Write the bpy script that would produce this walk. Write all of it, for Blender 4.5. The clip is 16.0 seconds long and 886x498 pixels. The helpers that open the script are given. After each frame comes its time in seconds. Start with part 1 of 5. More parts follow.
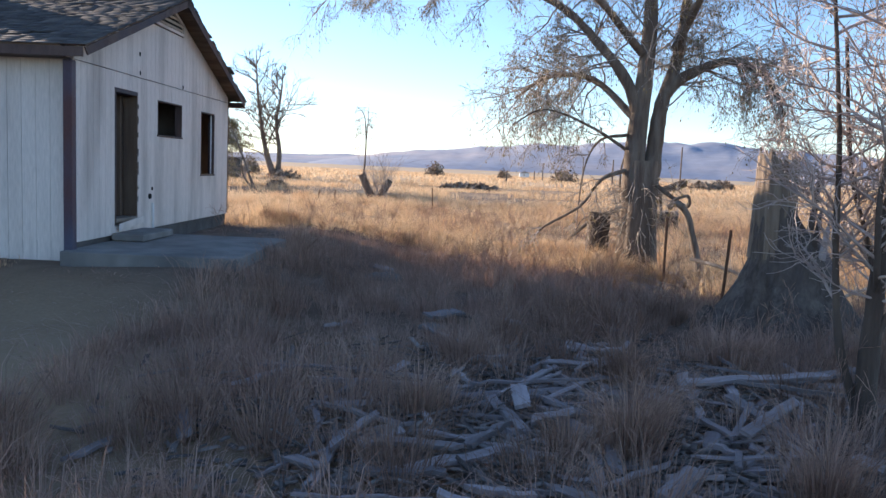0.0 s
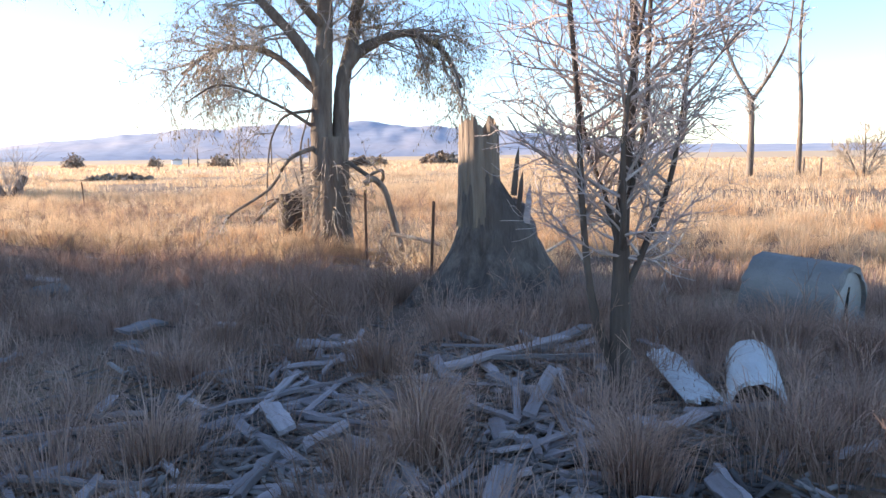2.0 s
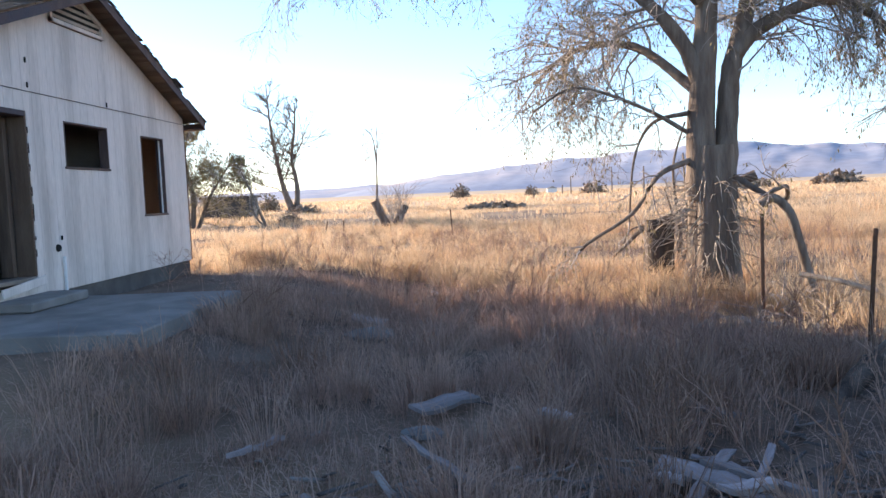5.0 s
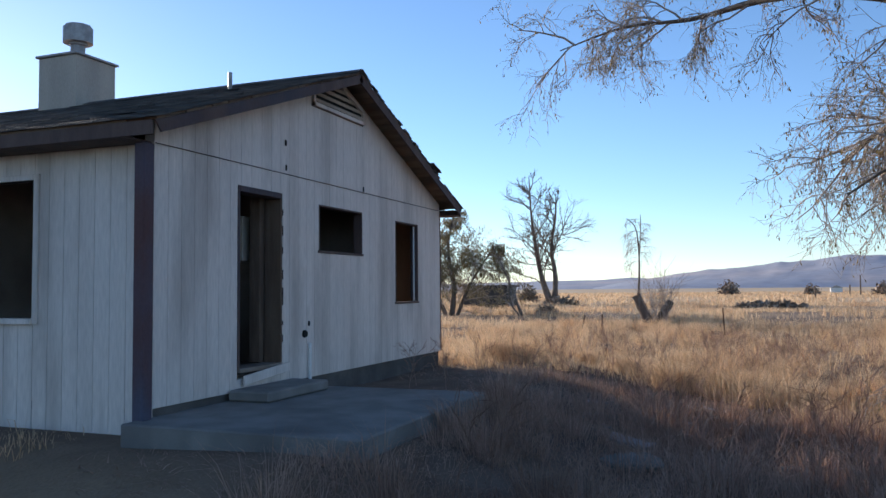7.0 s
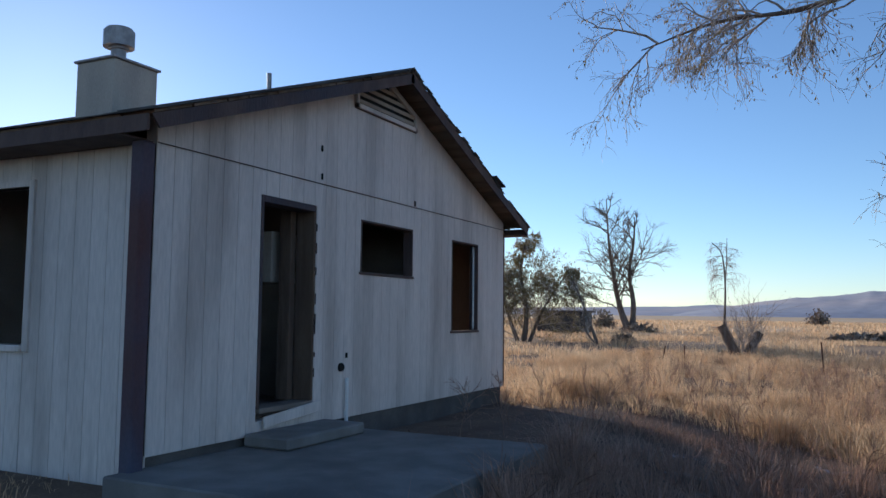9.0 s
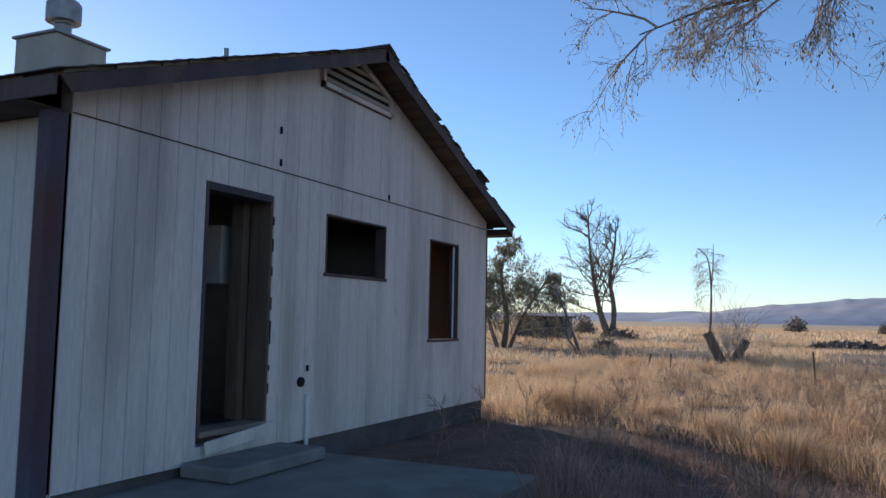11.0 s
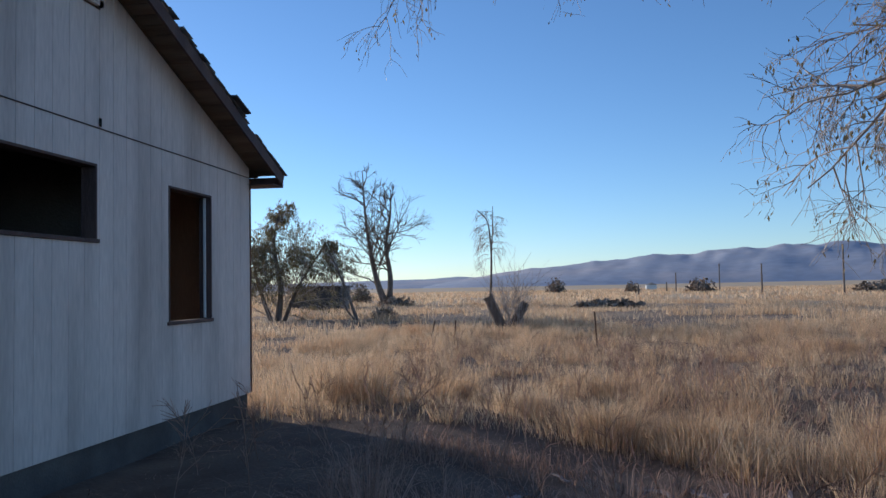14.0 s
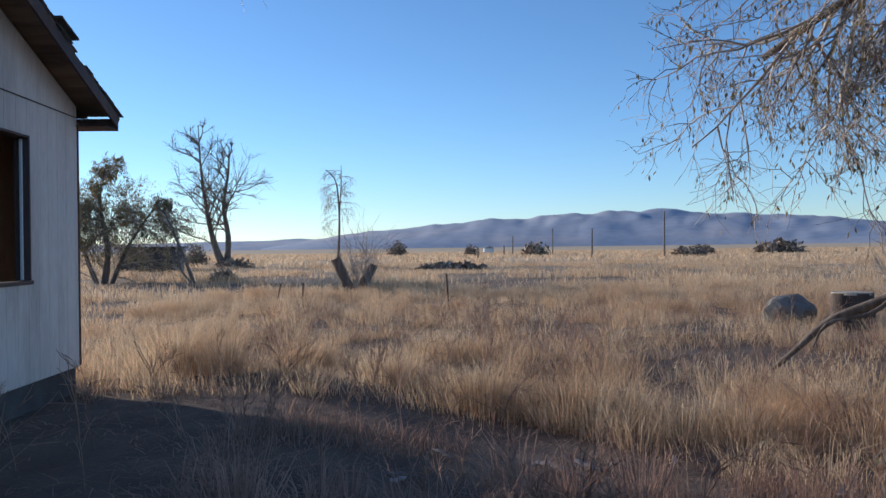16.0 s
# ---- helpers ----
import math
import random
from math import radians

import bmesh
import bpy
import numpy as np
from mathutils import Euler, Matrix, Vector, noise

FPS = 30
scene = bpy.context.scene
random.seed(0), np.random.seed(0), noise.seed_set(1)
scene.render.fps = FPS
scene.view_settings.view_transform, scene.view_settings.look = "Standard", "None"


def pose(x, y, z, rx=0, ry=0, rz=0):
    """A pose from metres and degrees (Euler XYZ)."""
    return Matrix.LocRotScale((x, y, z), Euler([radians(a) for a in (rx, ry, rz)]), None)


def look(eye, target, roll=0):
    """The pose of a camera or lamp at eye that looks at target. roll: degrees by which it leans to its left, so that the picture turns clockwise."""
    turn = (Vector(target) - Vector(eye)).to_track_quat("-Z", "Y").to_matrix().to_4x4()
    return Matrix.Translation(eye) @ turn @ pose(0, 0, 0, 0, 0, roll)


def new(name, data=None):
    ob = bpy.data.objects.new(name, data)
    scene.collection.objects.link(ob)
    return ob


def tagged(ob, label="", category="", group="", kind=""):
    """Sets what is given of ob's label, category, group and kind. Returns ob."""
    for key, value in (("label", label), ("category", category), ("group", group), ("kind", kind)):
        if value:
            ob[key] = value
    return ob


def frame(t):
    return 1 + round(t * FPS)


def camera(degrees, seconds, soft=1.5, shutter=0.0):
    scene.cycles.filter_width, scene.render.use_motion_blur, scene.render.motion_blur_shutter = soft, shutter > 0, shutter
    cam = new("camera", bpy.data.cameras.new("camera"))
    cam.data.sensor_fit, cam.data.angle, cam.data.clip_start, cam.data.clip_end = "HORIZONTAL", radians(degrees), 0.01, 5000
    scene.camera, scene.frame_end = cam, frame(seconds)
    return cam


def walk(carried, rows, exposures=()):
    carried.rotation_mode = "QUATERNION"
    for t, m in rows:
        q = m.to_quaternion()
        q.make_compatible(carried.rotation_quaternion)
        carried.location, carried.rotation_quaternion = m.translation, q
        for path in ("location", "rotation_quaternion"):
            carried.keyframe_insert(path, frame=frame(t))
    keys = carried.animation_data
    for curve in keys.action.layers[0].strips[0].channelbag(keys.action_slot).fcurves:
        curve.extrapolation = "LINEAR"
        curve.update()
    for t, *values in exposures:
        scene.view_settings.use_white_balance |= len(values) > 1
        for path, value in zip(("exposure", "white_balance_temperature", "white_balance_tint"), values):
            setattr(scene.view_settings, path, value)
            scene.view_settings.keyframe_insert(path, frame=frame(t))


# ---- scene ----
cam = camera(58.0, 16.0)
PATH = [
    (0, (5.404, -11.276, 1.447), (5.379, -9.287, 1.246), 2.4),
    (0.5, (5.478, -11.12, 1.49), (5.918, -9.176, 1.319), 0.6),
    (1, (5.396, -10.711, 1.355), (5.907, -8.811, 1.0), -0.2),
    (1.5, (5.2, -10.462, 1.4), (5.754, -8.567, 1.078), -1.4),
    (2, (5.01, -10.282, 1.385), (5.792, -8.456, 1.152), -0.8),
    (2.5, (5.271, -10.091, 1.372), (6.221, -8.348, 1.124), -0.8),
    (3, (5.382, -9.831, 1.403), (6.304, -8.078, 1.13), -0.5),
    (3.5, (5.545, -9.246, 1.35), (6.232, -7.385, 1.1), -0.4),
    (4, (5.774, -8.668, 1.294), (6.155, -6.719, 1.056), -1.7),
    (4.5, (5.628, -8.165, 1.254), (5.754, -6.184, 1.015), -3.3),
    (5, (5.679, -7.547, 1.259), (5.572, -5.555, 1.117), -2.5),
    (5.2, (5.77, -7.361, 1.259), (5.563, -5.373, 1.204), -2.1),
    (7.5, (5.268, -5.793, 1.315), (4.487, -3.955, 1.424), -0.2),
    (8, (5.151, -5.319, 1.356), (4.313, -3.507, 1.482), 0.3),
    (8.5, (5.095, -5.003, 1.356), (4.201, -3.221, 1.512), 0.6),
    (10.8, (4.706, -3.949, 1.396), (3.837, -2.155, 1.555), 1.3),
    (11, (4.607, -3.785, 1.397), (3.759, -1.981, 1.567), 1.1),
    (11.5, (4.458, -3.408, 1.385), (3.664, -1.583, 1.581), 0.5),
    (12, (4.31, -3.09, 1.366), (3.612, -1.227, 1.571), 0.0),
    (12.5, (4.075, -2.461, 1.406), (3.503, -0.554, 1.593), -0.4),
    (13, (4.103, -2.099, 1.396), (3.647, -0.158, 1.553), -0.3),
    (13.5, (4.017, -1.855, 1.384), (3.66, 0.108, 1.514), -0.9),
    (14, (3.823, -1.567, 1.382), (3.508, 0.406, 1.478), -1.1),
    (14.5, (3.695, -1.347, 1.37), (3.366, 0.625, 1.431), -1.1),
    (15, (3.608, -1.231, 1.351), (3.263, 0.739, 1.387), -1.6),
    (15.5, (3.541, -1.228, 1.36), (3.222, 0.746, 1.378), -1.5),
    (16, (3.459, -0.88, 1.358), (3.539, 1.118, 1.354), -0.7),
]
EXPOSURES = [(0.0, 1.0, 6450, 16), (0.5, 1.03, 6450, 16), (1.0, 1.45, 6500, 16), (1.5, 1.75, 6600, 16), (2.5, 1.45, 6500, 16), (3.5, 1.5, 6700, 16), (4.5, 1.45, 6600, 17), (5.2, 1.4, 6500, 16), (7.3, 0.25, 6000, 13), (8.0, 0.15, 5950, 13), (8.7, 0.05, 5950, 13), (10.8, 0.15, 5950, 13), (12.0, 0.08, 5650, 12), (13.5, -0.05, 5550, 11.5), (14.5, -0.1, 5500, 11), (16.0, 0.08, 5500, 10)]
walk(cam, [(t, look(eye, target, roll)) for t, eye, target, roll in PATH], EXPOSURES)

# ---- sky and sun ----
SUN_EL, SUN_AZ = 12.9, -54.0          # degrees; azimuth from +y towards +x
world = bpy.data.worlds.new("sky")
scene.world = world
world.use_nodes = True
wn = world.node_tree.nodes
sky = wn.new("ShaderNodeTexSky")
sky.sky_type = "NISHITA"
sky.sun_disc = False
sky.sun_elevation = radians(SUN_EL)
sky.sun_rotation = radians(SUN_AZ)
sky.altitude = 1400
sky.air_density, sky.dust_density, sky.ozone_density = 1.0, 0.25, 3.0
world.node_tree.links.new(sky.outputs[0], wn["Background"].inputs[0])
wn["Background"].inputs[1].default_value = 0.15
sun_way = Vector((math.sin(radians(SUN_AZ)) * math.cos(radians(SUN_EL)), math.cos(radians(SUN_AZ)) * math.cos(radians(SUN_EL)), math.sin(radians(SUN_EL))))
lamp = bpy.data.lights.new("sun", "SUN")
lamp.energy, lamp.angle, lamp.color = 5.0, radians(0.55), (1.0, 0.86, 0.68)
sun_ob = new("sun", lamp)
sun_ob.matrix_world = look(sun_way * 100, (0, 0, 0))


# ---- materials ----
def mat(name, c1, c2, scale=6.0, stretch=(1, 1, 1), rough=0.85, bump=0.3, fine=60.0, metal=0.0, c3=None, big=0.7, translucent=0.0, per=0.0, coords="Object"):
    """A surface with blotches at a large scale, grain at a fine one and relief; per: random value from piece to piece."""
    m = bpy.data.materials.new(name)
    m.use_nodes = True
    n, l = m.node_tree.nodes, m.node_tree.links
    b = n["Principled BSDF"]
    tc = n.new("ShaderNodeTexCoord")
    mp = n.new("ShaderNodeMapping")
    mp.inputs["Scale"].default_value = stretch
    if coords == "World":
        geo0 = n.new("ShaderNodeNewGeometry")
        l.new(geo0.outputs["Position"], mp.inputs["Vector"])
    else:
        l.new(tc.outputs["Object"], mp.inputs["Vector"])
    n1 = n.new("ShaderNodeTexNoise")
    n1.inputs["Scale"].default_value, n1.inputs["Detail"].default_value = scale, 6
    n2 = n.new("ShaderNodeTexNoise")
    n2.inputs["Scale"].default_value, n2.inputs["Detail"].default_value = fine, 4
    n3 = n.new("ShaderNodeTexNoise")
    n3.inputs["Scale"].default_value, n3.inputs["Detail"].default_value = big, 3
    for q in (n1, n2, n3):
        l.new(mp.outputs[0], q.inputs["Vector"])
    mix = n.new("ShaderNodeMix")
    mix.data_type = "RGBA"
    ramp = n.new("ShaderNodeMapRange")
    ramp.inputs[1].default_value, ramp.inputs[2].default_value = 0.35, 0.65
    l.new(n1.outputs[0], ramp.inputs[0])
    l.new(ramp.outputs[0], mix.inputs["Factor"])
    mix.inputs["A"].default_value, mix.inputs["B"].default_value = (*c1, 1), (*c2, 1)
    mix2 = n.new("ShaderNodeMix")
    mix2.data_type = "RGBA"
    ramp2 = n.new("ShaderNodeMapRange")
    ramp2.inputs[1].default_value, ramp2.inputs[2].default_value = 0.5, 0.72
    l.new(n3.outputs[0], ramp2.inputs[0])
    l.new(ramp2.outputs[0], mix2.inputs["Factor"])
    l.new(mix.outputs["Result"], mix2.inputs["A"])
    mix2.inputs["B"].default_value = (*(c3 or c2), 1)
    hsv = n.new("ShaderNodeHueSaturation")
    l.new(mix2.outputs["Result"], hsv.inputs["Color"])
    val = n.new("ShaderNodeMapRange")
    val.inputs[3].default_value, val.inputs[4].default_value = 0.78, 1.22
    l.new(n2.outputs[0], val.inputs[0])
    last = val.outputs[0]
    if per:
        src = n.new("ShaderNodeObjectInfo").outputs["Random"] if per > 0 else n.new("ShaderNodeNewGeometry").outputs["Random Per Island"]
        r = n.new("ShaderNodeMapRange")
        r.inputs[3].default_value, r.inputs[4].default_value = 1 - abs(per), 1 + abs(per)
        l.new(src, r.inputs[0])
        mul = n.new("ShaderNodeMath")
        mul.operation = "MULTIPLY"
        l.new(last, mul.inputs[0])
        l.new(r.outputs[0], mul.inputs[1])
        last = mul.outputs[0]
    l.new(last, hsv.inputs["Value"])
    l.new(hsv.outputs[0], b.inputs["Base Color"])
    b.inputs["Roughness"].default_value, b.inputs["Metallic"].default_value = rough, metal
    b.inputs["Specular IOR Level"].default_value = 0.25
    if bump:
        bp = n.new("ShaderNodeBump")
        bp.inputs["Strength"].default_value, bp.inputs["Distance"].default_value = bump, 0.02
        add = n.new("ShaderNodeMath")
        l.new(n1.outputs[0], add.inputs[0])
        l.new(n2.outputs[0], add.inputs[1])
        l.new(add.outputs[0], bp.inputs["Height"])
        l.new(bp.outputs[0], b.inputs["Normal"])
    if translucent:
        tr = n.new("ShaderNodeBsdfTranslucent")
        l.new(hsv.outputs[0], tr.inputs[0])
        ms = n.new("ShaderNodeMixShader")
        ms.inputs[0].default_value = translucent
        l.new(b.outputs[0], ms.inputs[1])
        l.new(tr.outputs[0], ms.inputs[2])
        l.new(ms.outputs[0], n["Material Output"].inputs[0])
    return m


M_EARTH = mat("earth", (0.13, 0.085, 0.06), (0.20, 0.14, 0.10), 1.6, rough=0.95, bump=0.8, fine=25, c3=(0.40, 0.27, 0.15), big=0.06, coords="World")
M_GRASS = mat("dry_grass", (0.62, 0.42, 0.25), (0.74, 0.56, 0.37), 0.9, rough=0.7, bump=0, fine=3.0, c3=(0.62, 0.36, 0.19), big=0.25, translucent=0.5, per=-0.3, coords="World")
M_WEED = mat("grey_weeds", (0.38, 0.235, 0.175), (0.50, 0.335, 0.255), 1.2, rough=0.8, bump=0, fine=3.0, c3=(0.27, 0.165, 0.115), big=0.4, translucent=0.3, per=-0.35, coords="World")
M_PAINT = mat("white_siding_paint", (0.74, 0.66, 0.60), (0.66, 0.585, 0.53), 3.0, (1, 1, 0.16), rough=0.65, bump=0.2, fine=40, c3=(0.47, 0.41, 0.365), big=1.9, coords="World", per=0.035)
M_TRIMDARK = mat("dark_worn_trim", (0.085, 0.055, 0.05), (0.13, 0.085, 0.07), 5, (1, 1, 0.3), rough=0.7, bump=0.4, fine=50, c3=(0.06, 0.055, 0.07))
M_POST = mat("maroon_and_blue_post_paint", (0.10, 0.045, 0.045), (0.075, 0.08, 0.12), 1.2, (1, 1, 0.6), rough=0.55, bump=0.2, fine=40, c3=(0.09, 0.09, 0.13), big=0.8)
M_JAMB = mat("bare_weathered_jamb", (0.12, 0.08, 0.06), (0.18, 0.125, 0.09), 4, (3, 3, 0.4), rough=0.9, bump=0.5, fine=40, c3=(0.14, 0.09, 0.06))
M_ROOF = mat("asphalt_shingle", (0.085, 0.08, 0.08), (0.13, 0.12, 0.115), 4, rough=0.95, bump=0.6, fine=120, c3=(0.17, 0.155, 0.145), big=0.8, per=-0.3, coords="World")
M_DECK = mat("roof_deck_board", (0.17, 0.11, 0.075), (0.24, 0.17, 0.12), 3, (0.4, 3, 3), rough=0.9, bump=0.4, fine=30, c3=(0.11, 0.075, 0.055), per=0.2)
M_CONC = mat("old_concrete", (0.20, 0.19, 0.175), (0.27, 0.255, 0.235), 3, rough=0.9, bump=0.35, fine=80, c3=(0.15, 0.14, 0.13), big=0.9)
M_CAP = mat("pale_cast_concrete", (0.33, 0.32, 0.30), (0.42, 0.405, 0.38), 4, rough=0.9, bump=0.35, fine=70, c3=(0.25, 0.24, 0.225), big=1.2)
M_STUCCO = mat("chimney_boards", (0.42, 0.36, 0.30), (0.5, 0.44, 0.36), 3, (1, 1, 0.3), rough=0.85, bump=0.3, c3=(0.33, 0.28, 0.24))
M_METAL = mat("galvanised_metal", (0.28, 0.26, 0.25), (0.4, 0.37, 0.35), 8, rough=0.5, bump=0.15, metal=0.6, c3=(0.22, 0.13, 0.09))
M_RUST = mat("rusty_steel", (0.11, 0.06, 0.04), (0.19, 0.10, 0.06), 20, rough=0.85, bump=0.5, fine=150, c3=(0.07, 0.05, 0.045))
M_INNER = mat("stained_plaster", (0.19, 0.16, 0.135), (0.26, 0.225, 0.19), 1.5, rough=0.9, bump=0.2, c3=(0.12, 0.09, 0.07), big=0.8)
M_PANEL = mat("brown_panelling", (0.30, 0.17, 0.10), (0.38, 0.23, 0.14), 2, (1, 1, 0.2), rough=0.7, bump=0.2, c3=(0.14, 0.085, 0.055))
M_INFLOOR = mat("dirty_floorboard", (0.17, 0.135, 0.11), (0.26, 0.21, 0.17), 3, rough=0.9, bump=0.4, c3=(0.35, 0.3, 0.25))
M_BARK = mat("grey_brown_bark", (0.15, 0.11, 0.085), (0.26, 0.205, 0.16), 9, (1, 1, 0.18), rough=0.95, bump=1.0, fine=45, c3=(0.11, 0.08, 0.062), big=1.3)
M_DARKBARK = mat("dark_old_bark", (0.085, 0.062, 0.05), (0.15, 0.115, 0.09), 8, (1, 1, 0.15), rough=0.95, bump=1.0, fine=40, c3=(0.06, 0.045, 0.04), big=1.5)
M_STUMPBARK = mat("furrowed_stump_bark", (0.09, 0.068, 0.056), (0.185, 0.145, 0.115), 10, (1, 1, 0.12), rough=0.95, bump=1.0, fine=40, c3=(0.10, 0.08, 0.07), big=1.4)
M_TWIG = mat("pale_twig", (0.36, 0.29, 0.24), (0.48, 0.41, 0.355), 3, rough=0.7, bump=0, c3=(0.24, 0.165, 0.125), per=-0.2)
M_SHRUBTWIG = mat("reddish_grey_twig", (0.40, 0.305, 0.265), (0.56, 0.46, 0.40), 3, rough=0.4, bump=0, c3=(0.24, 0.15, 0.13), per=-0.2)
M_LEAF = mat("dry_willow_leaf", (0.22, 0.17, 0.075), (0.34, 0.26, 0.13), 2, rough=0.6, bump=0, c3=(0.15, 0.13, 0.05), translucent=0.35, per=-0.35)
M_DEADWOOD = mat("bleached_dead_wood", (0.42, 0.33, 0.25), (0.55, 0.46, 0.36), 5, (4, 4, 0.4), rough=0.9, bump=0.6, fine=40, c3=(0.28, 0.21, 0.16))
M_BAREWOOD = mat("bare_ribbed_stump_wood", (0.20, 0.145, 0.105), (0.33, 0.25, 0.18), 12, (1, 1, 0.1), rough=0.9, bump=0.9, fine=45, c3=(0.22, 0.16, 0.115), big=1.2)
M_FOUND = mat("dirty_foundation_concrete", (0.10, 0.092, 0.085), (0.155, 0.142, 0.13), 3, rough=0.95, bump=0.5, fine=60, c3=(0.085, 0.072, 0.062), big=0.9)
M_BOARD = mat("weathered_grey_board", (0.305, 0.25, 0.235), (0.425, 0.36, 0.345), 4, (0.5, 6, 6), rough=0.9, bump=0.5, fine=40, c3=(0.22, 0.195, 0.175), per=0.3)
M_CHIP = mat("bark_and_wood_chips", (0.14, 0.11, 0.095), (0.27, 0.235, 0.205), 5, rough=0.95, bump=0.3, c3=(0.10, 0.08, 0.07), per=-0.5)
M_PIPE = mat("chalky_white_pipe", (0.54, 0.53, 0.505), (0.64, 0.63, 0.60), 4, rough=0.7, bump=0.25, c3=(0.48, 0.46, 0.43), big=2)
M_WHITE = mat("white_plastic", (0.7, 0.7, 0.68), (0.78, 0.77, 0.75), 6, rough=0.5, bump=0.1)
M_STONE = mat("pale_boulder", (0.17, 0.15, 0.13), (0.28, 0.25, 0.215), 3, rough=0.95, bump=0.8, fine=40, c3=(0.2, 0.18, 0.16))
M_BUSH = mat("dark_sagebrush", (0.27, 0.205, 0.15), (0.38, 0.29, 0.215), 0.8, rough=0.9, bump=0, c3=(0.2, 0.13, 0.09), per=-0.4)
M_SHED = mat("dark_shed_boards", (0.07, 0.06, 0.055), (0.11, 0.095, 0.085), 1, (1, 1, 0.2), rough=0.9, bump=0.3)
M_HOLE = mat("black_hole", (0.01, 0.01, 0.01), (0.015, 0.015, 0.015), 5, bump=0)
# distance haze is mixed into the hills' base colour as blue-grey
M_HILL = mat("hills_haze_in_colour", (0.32, 0.355, 0.43), (0.42, 0.42, 0.46), 0.004, rough=1, bump=0, fine=0.03, c3=(0.52, 0.46, 0.45), big=0.0022, coords="World")


# the plain far off is all dry grass
en, el = M_EARTH.node_tree.nodes, M_EARTH.node_tree.links
egeo = en.new("ShaderNodeNewGeometry")
elen = en.new("ShaderNodeVectorMath")
elen.operation = "LENGTH"
el.new(egeo.outputs["Position"], elen.inputs[0])
efar = en.new("ShaderNodeMapRange")
efar.inputs[1].default_value, efar.inputs[2].default_value = 35, 110
el.new(elen.outputs["Value"], efar.inputs[0])
emix = en.new("ShaderNodeMix")
emix.data_type = "RGBA"
el.new(efar.outputs[0], emix.inputs["Factor"])
el.new(en["Principled BSDF"].inputs["Base Color"].links[0].from_socket, emix.inputs["A"])
emix.inputs["B"].default_value = (0.58, 0.42, 0.26, 1)
el.new(emix.outputs["Result"], en["Principled BSDF"].inputs["Base Color"])

# ---- building helpers ----
def part(name, me, material, parent=None, label=""):
    """One mesh object, from a bmesh or a mesh, under a thing or a part."""
    if isinstance(me, bmesh.types.BMesh):
        data = bpy.data.meshes.new(name)
        me.to_mesh(data)
        me.free()
    else:
        data = me
    if material and not data.materials:
        data.materials.append(material)
    ob = new(name, data)
    ob.parent = parent
    return tagged(ob, label)


def thing(name, at, label, category, group="", kind=""):
    ob = new(name)
    ob.empty_display_size = 0.2
    ob.location = at
    return tagged(ob, label, category, group, kind)


def box(x0, x1, y0, y1, z0, z1, bevel=0.0, bm=None):
    own = bmesh.new()
    r = bmesh.ops.create_cube(own, size=1)
    for v in r["verts"]:
        v.co = Vector((x0 + (v.co.x + 0.5) * (x1 - x0), y0 + (v.co.y + 0.5) * (y1 - y0), z0 + (v.co.z + 0.5) * (z1 - z0)))
    if bevel:
        bmesh.ops.bevel(own, geom=own.edges[:], offset=bevel, segments=1, affect="EDGES")
    if bm is None:
        return own
    data = bpy.data.meshes.new("tmp")
    own.to_mesh(data)
    own.free()
    bm.from_mesh(data)
    bpy.data.meshes.remove(data)
    return bm


def prism(points, axis, a, b):
    """A polygon in the plane across axis ('x' or 'y'), drawn out from a to b."""
    bm = bmesh.new()
    at = (lambda u, w, s: (s, u, w)) if axis == "x" else (lambda u, w, s: (u, s, w))
    v0 = [bm.verts.new(at(u, w, a)) for u, w in points]
    v1 = [bm.verts.new(at(u, w, b)) for u, w in points]
    bm.faces.new(v0)
    bm.faces.new(v1[::-1])
    for i in range(len(points)):
        j = (i + 1) % len(points)
        bm.faces.new((v0[i], v1[i], v1[j], v0[j]))
    bmesh.ops.recalc_face_normals(bm, faces=bm.faces[:])
    return bm


def mesh_arrays(name, verts, faces_flat, sizes, smooth=False):
    """A mesh from numpy arrays: vertices, vertex numbers face by face, and the faces' sizes."""
    me = bpy.data.meshes.new(name)
    me.vertices.add(len(verts))
    me.vertices.foreach_set("co", np.asarray(verts, dtype=np.float32).ravel())
    me.loops.add(len(faces_flat))
    me.loops.foreach_set("vertex_index", np.asarray(faces_flat, dtype=np.int32))
    sizes = np.asarray(sizes, dtype=np.int32)
    me.polygons.add(len(sizes))
    me.polygons.foreach_set("loop_start", np.concatenate(([0], np.cumsum(sizes)[:-1])).astype(np.int32))
    me.polygons.foreach_set("loop_total", sizes)
    if smooth:
        me.polygons.foreach_set("use_smooth", np.ones(len(sizes), dtype=bool))
    me.update(calc_edges=True)
    return me


LATTICE = np.random.RandomState(3).rand(256, 256)


def vnoise(x, y, scale, shift=0):
    """Smooth value noise from 0 to 1."""
    u, v = np.asarray(x) * scale + 37.1 * shift + 5000, np.asarray(y) * scale + 11.7 * shift + 5000
    i, j = np.floor(u).astype(int), np.floor(v).astype(int)
    f, g = u - i, v - j
    f, g = f * f * (3 - 2 * f), g * g * (3 - 2 * g)
    a, b = LATTICE[i % 256, j % 256], LATTICE[(i + 1) % 256, j % 256]
    c, d = LATTICE[i % 256, (j + 1) % 256], LATTICE[(i + 1) % 256, (j + 1) % 256]
    return (a * (1 - f) + b * f) * (1 - g) + (c * (1 - f) + d * f) * g


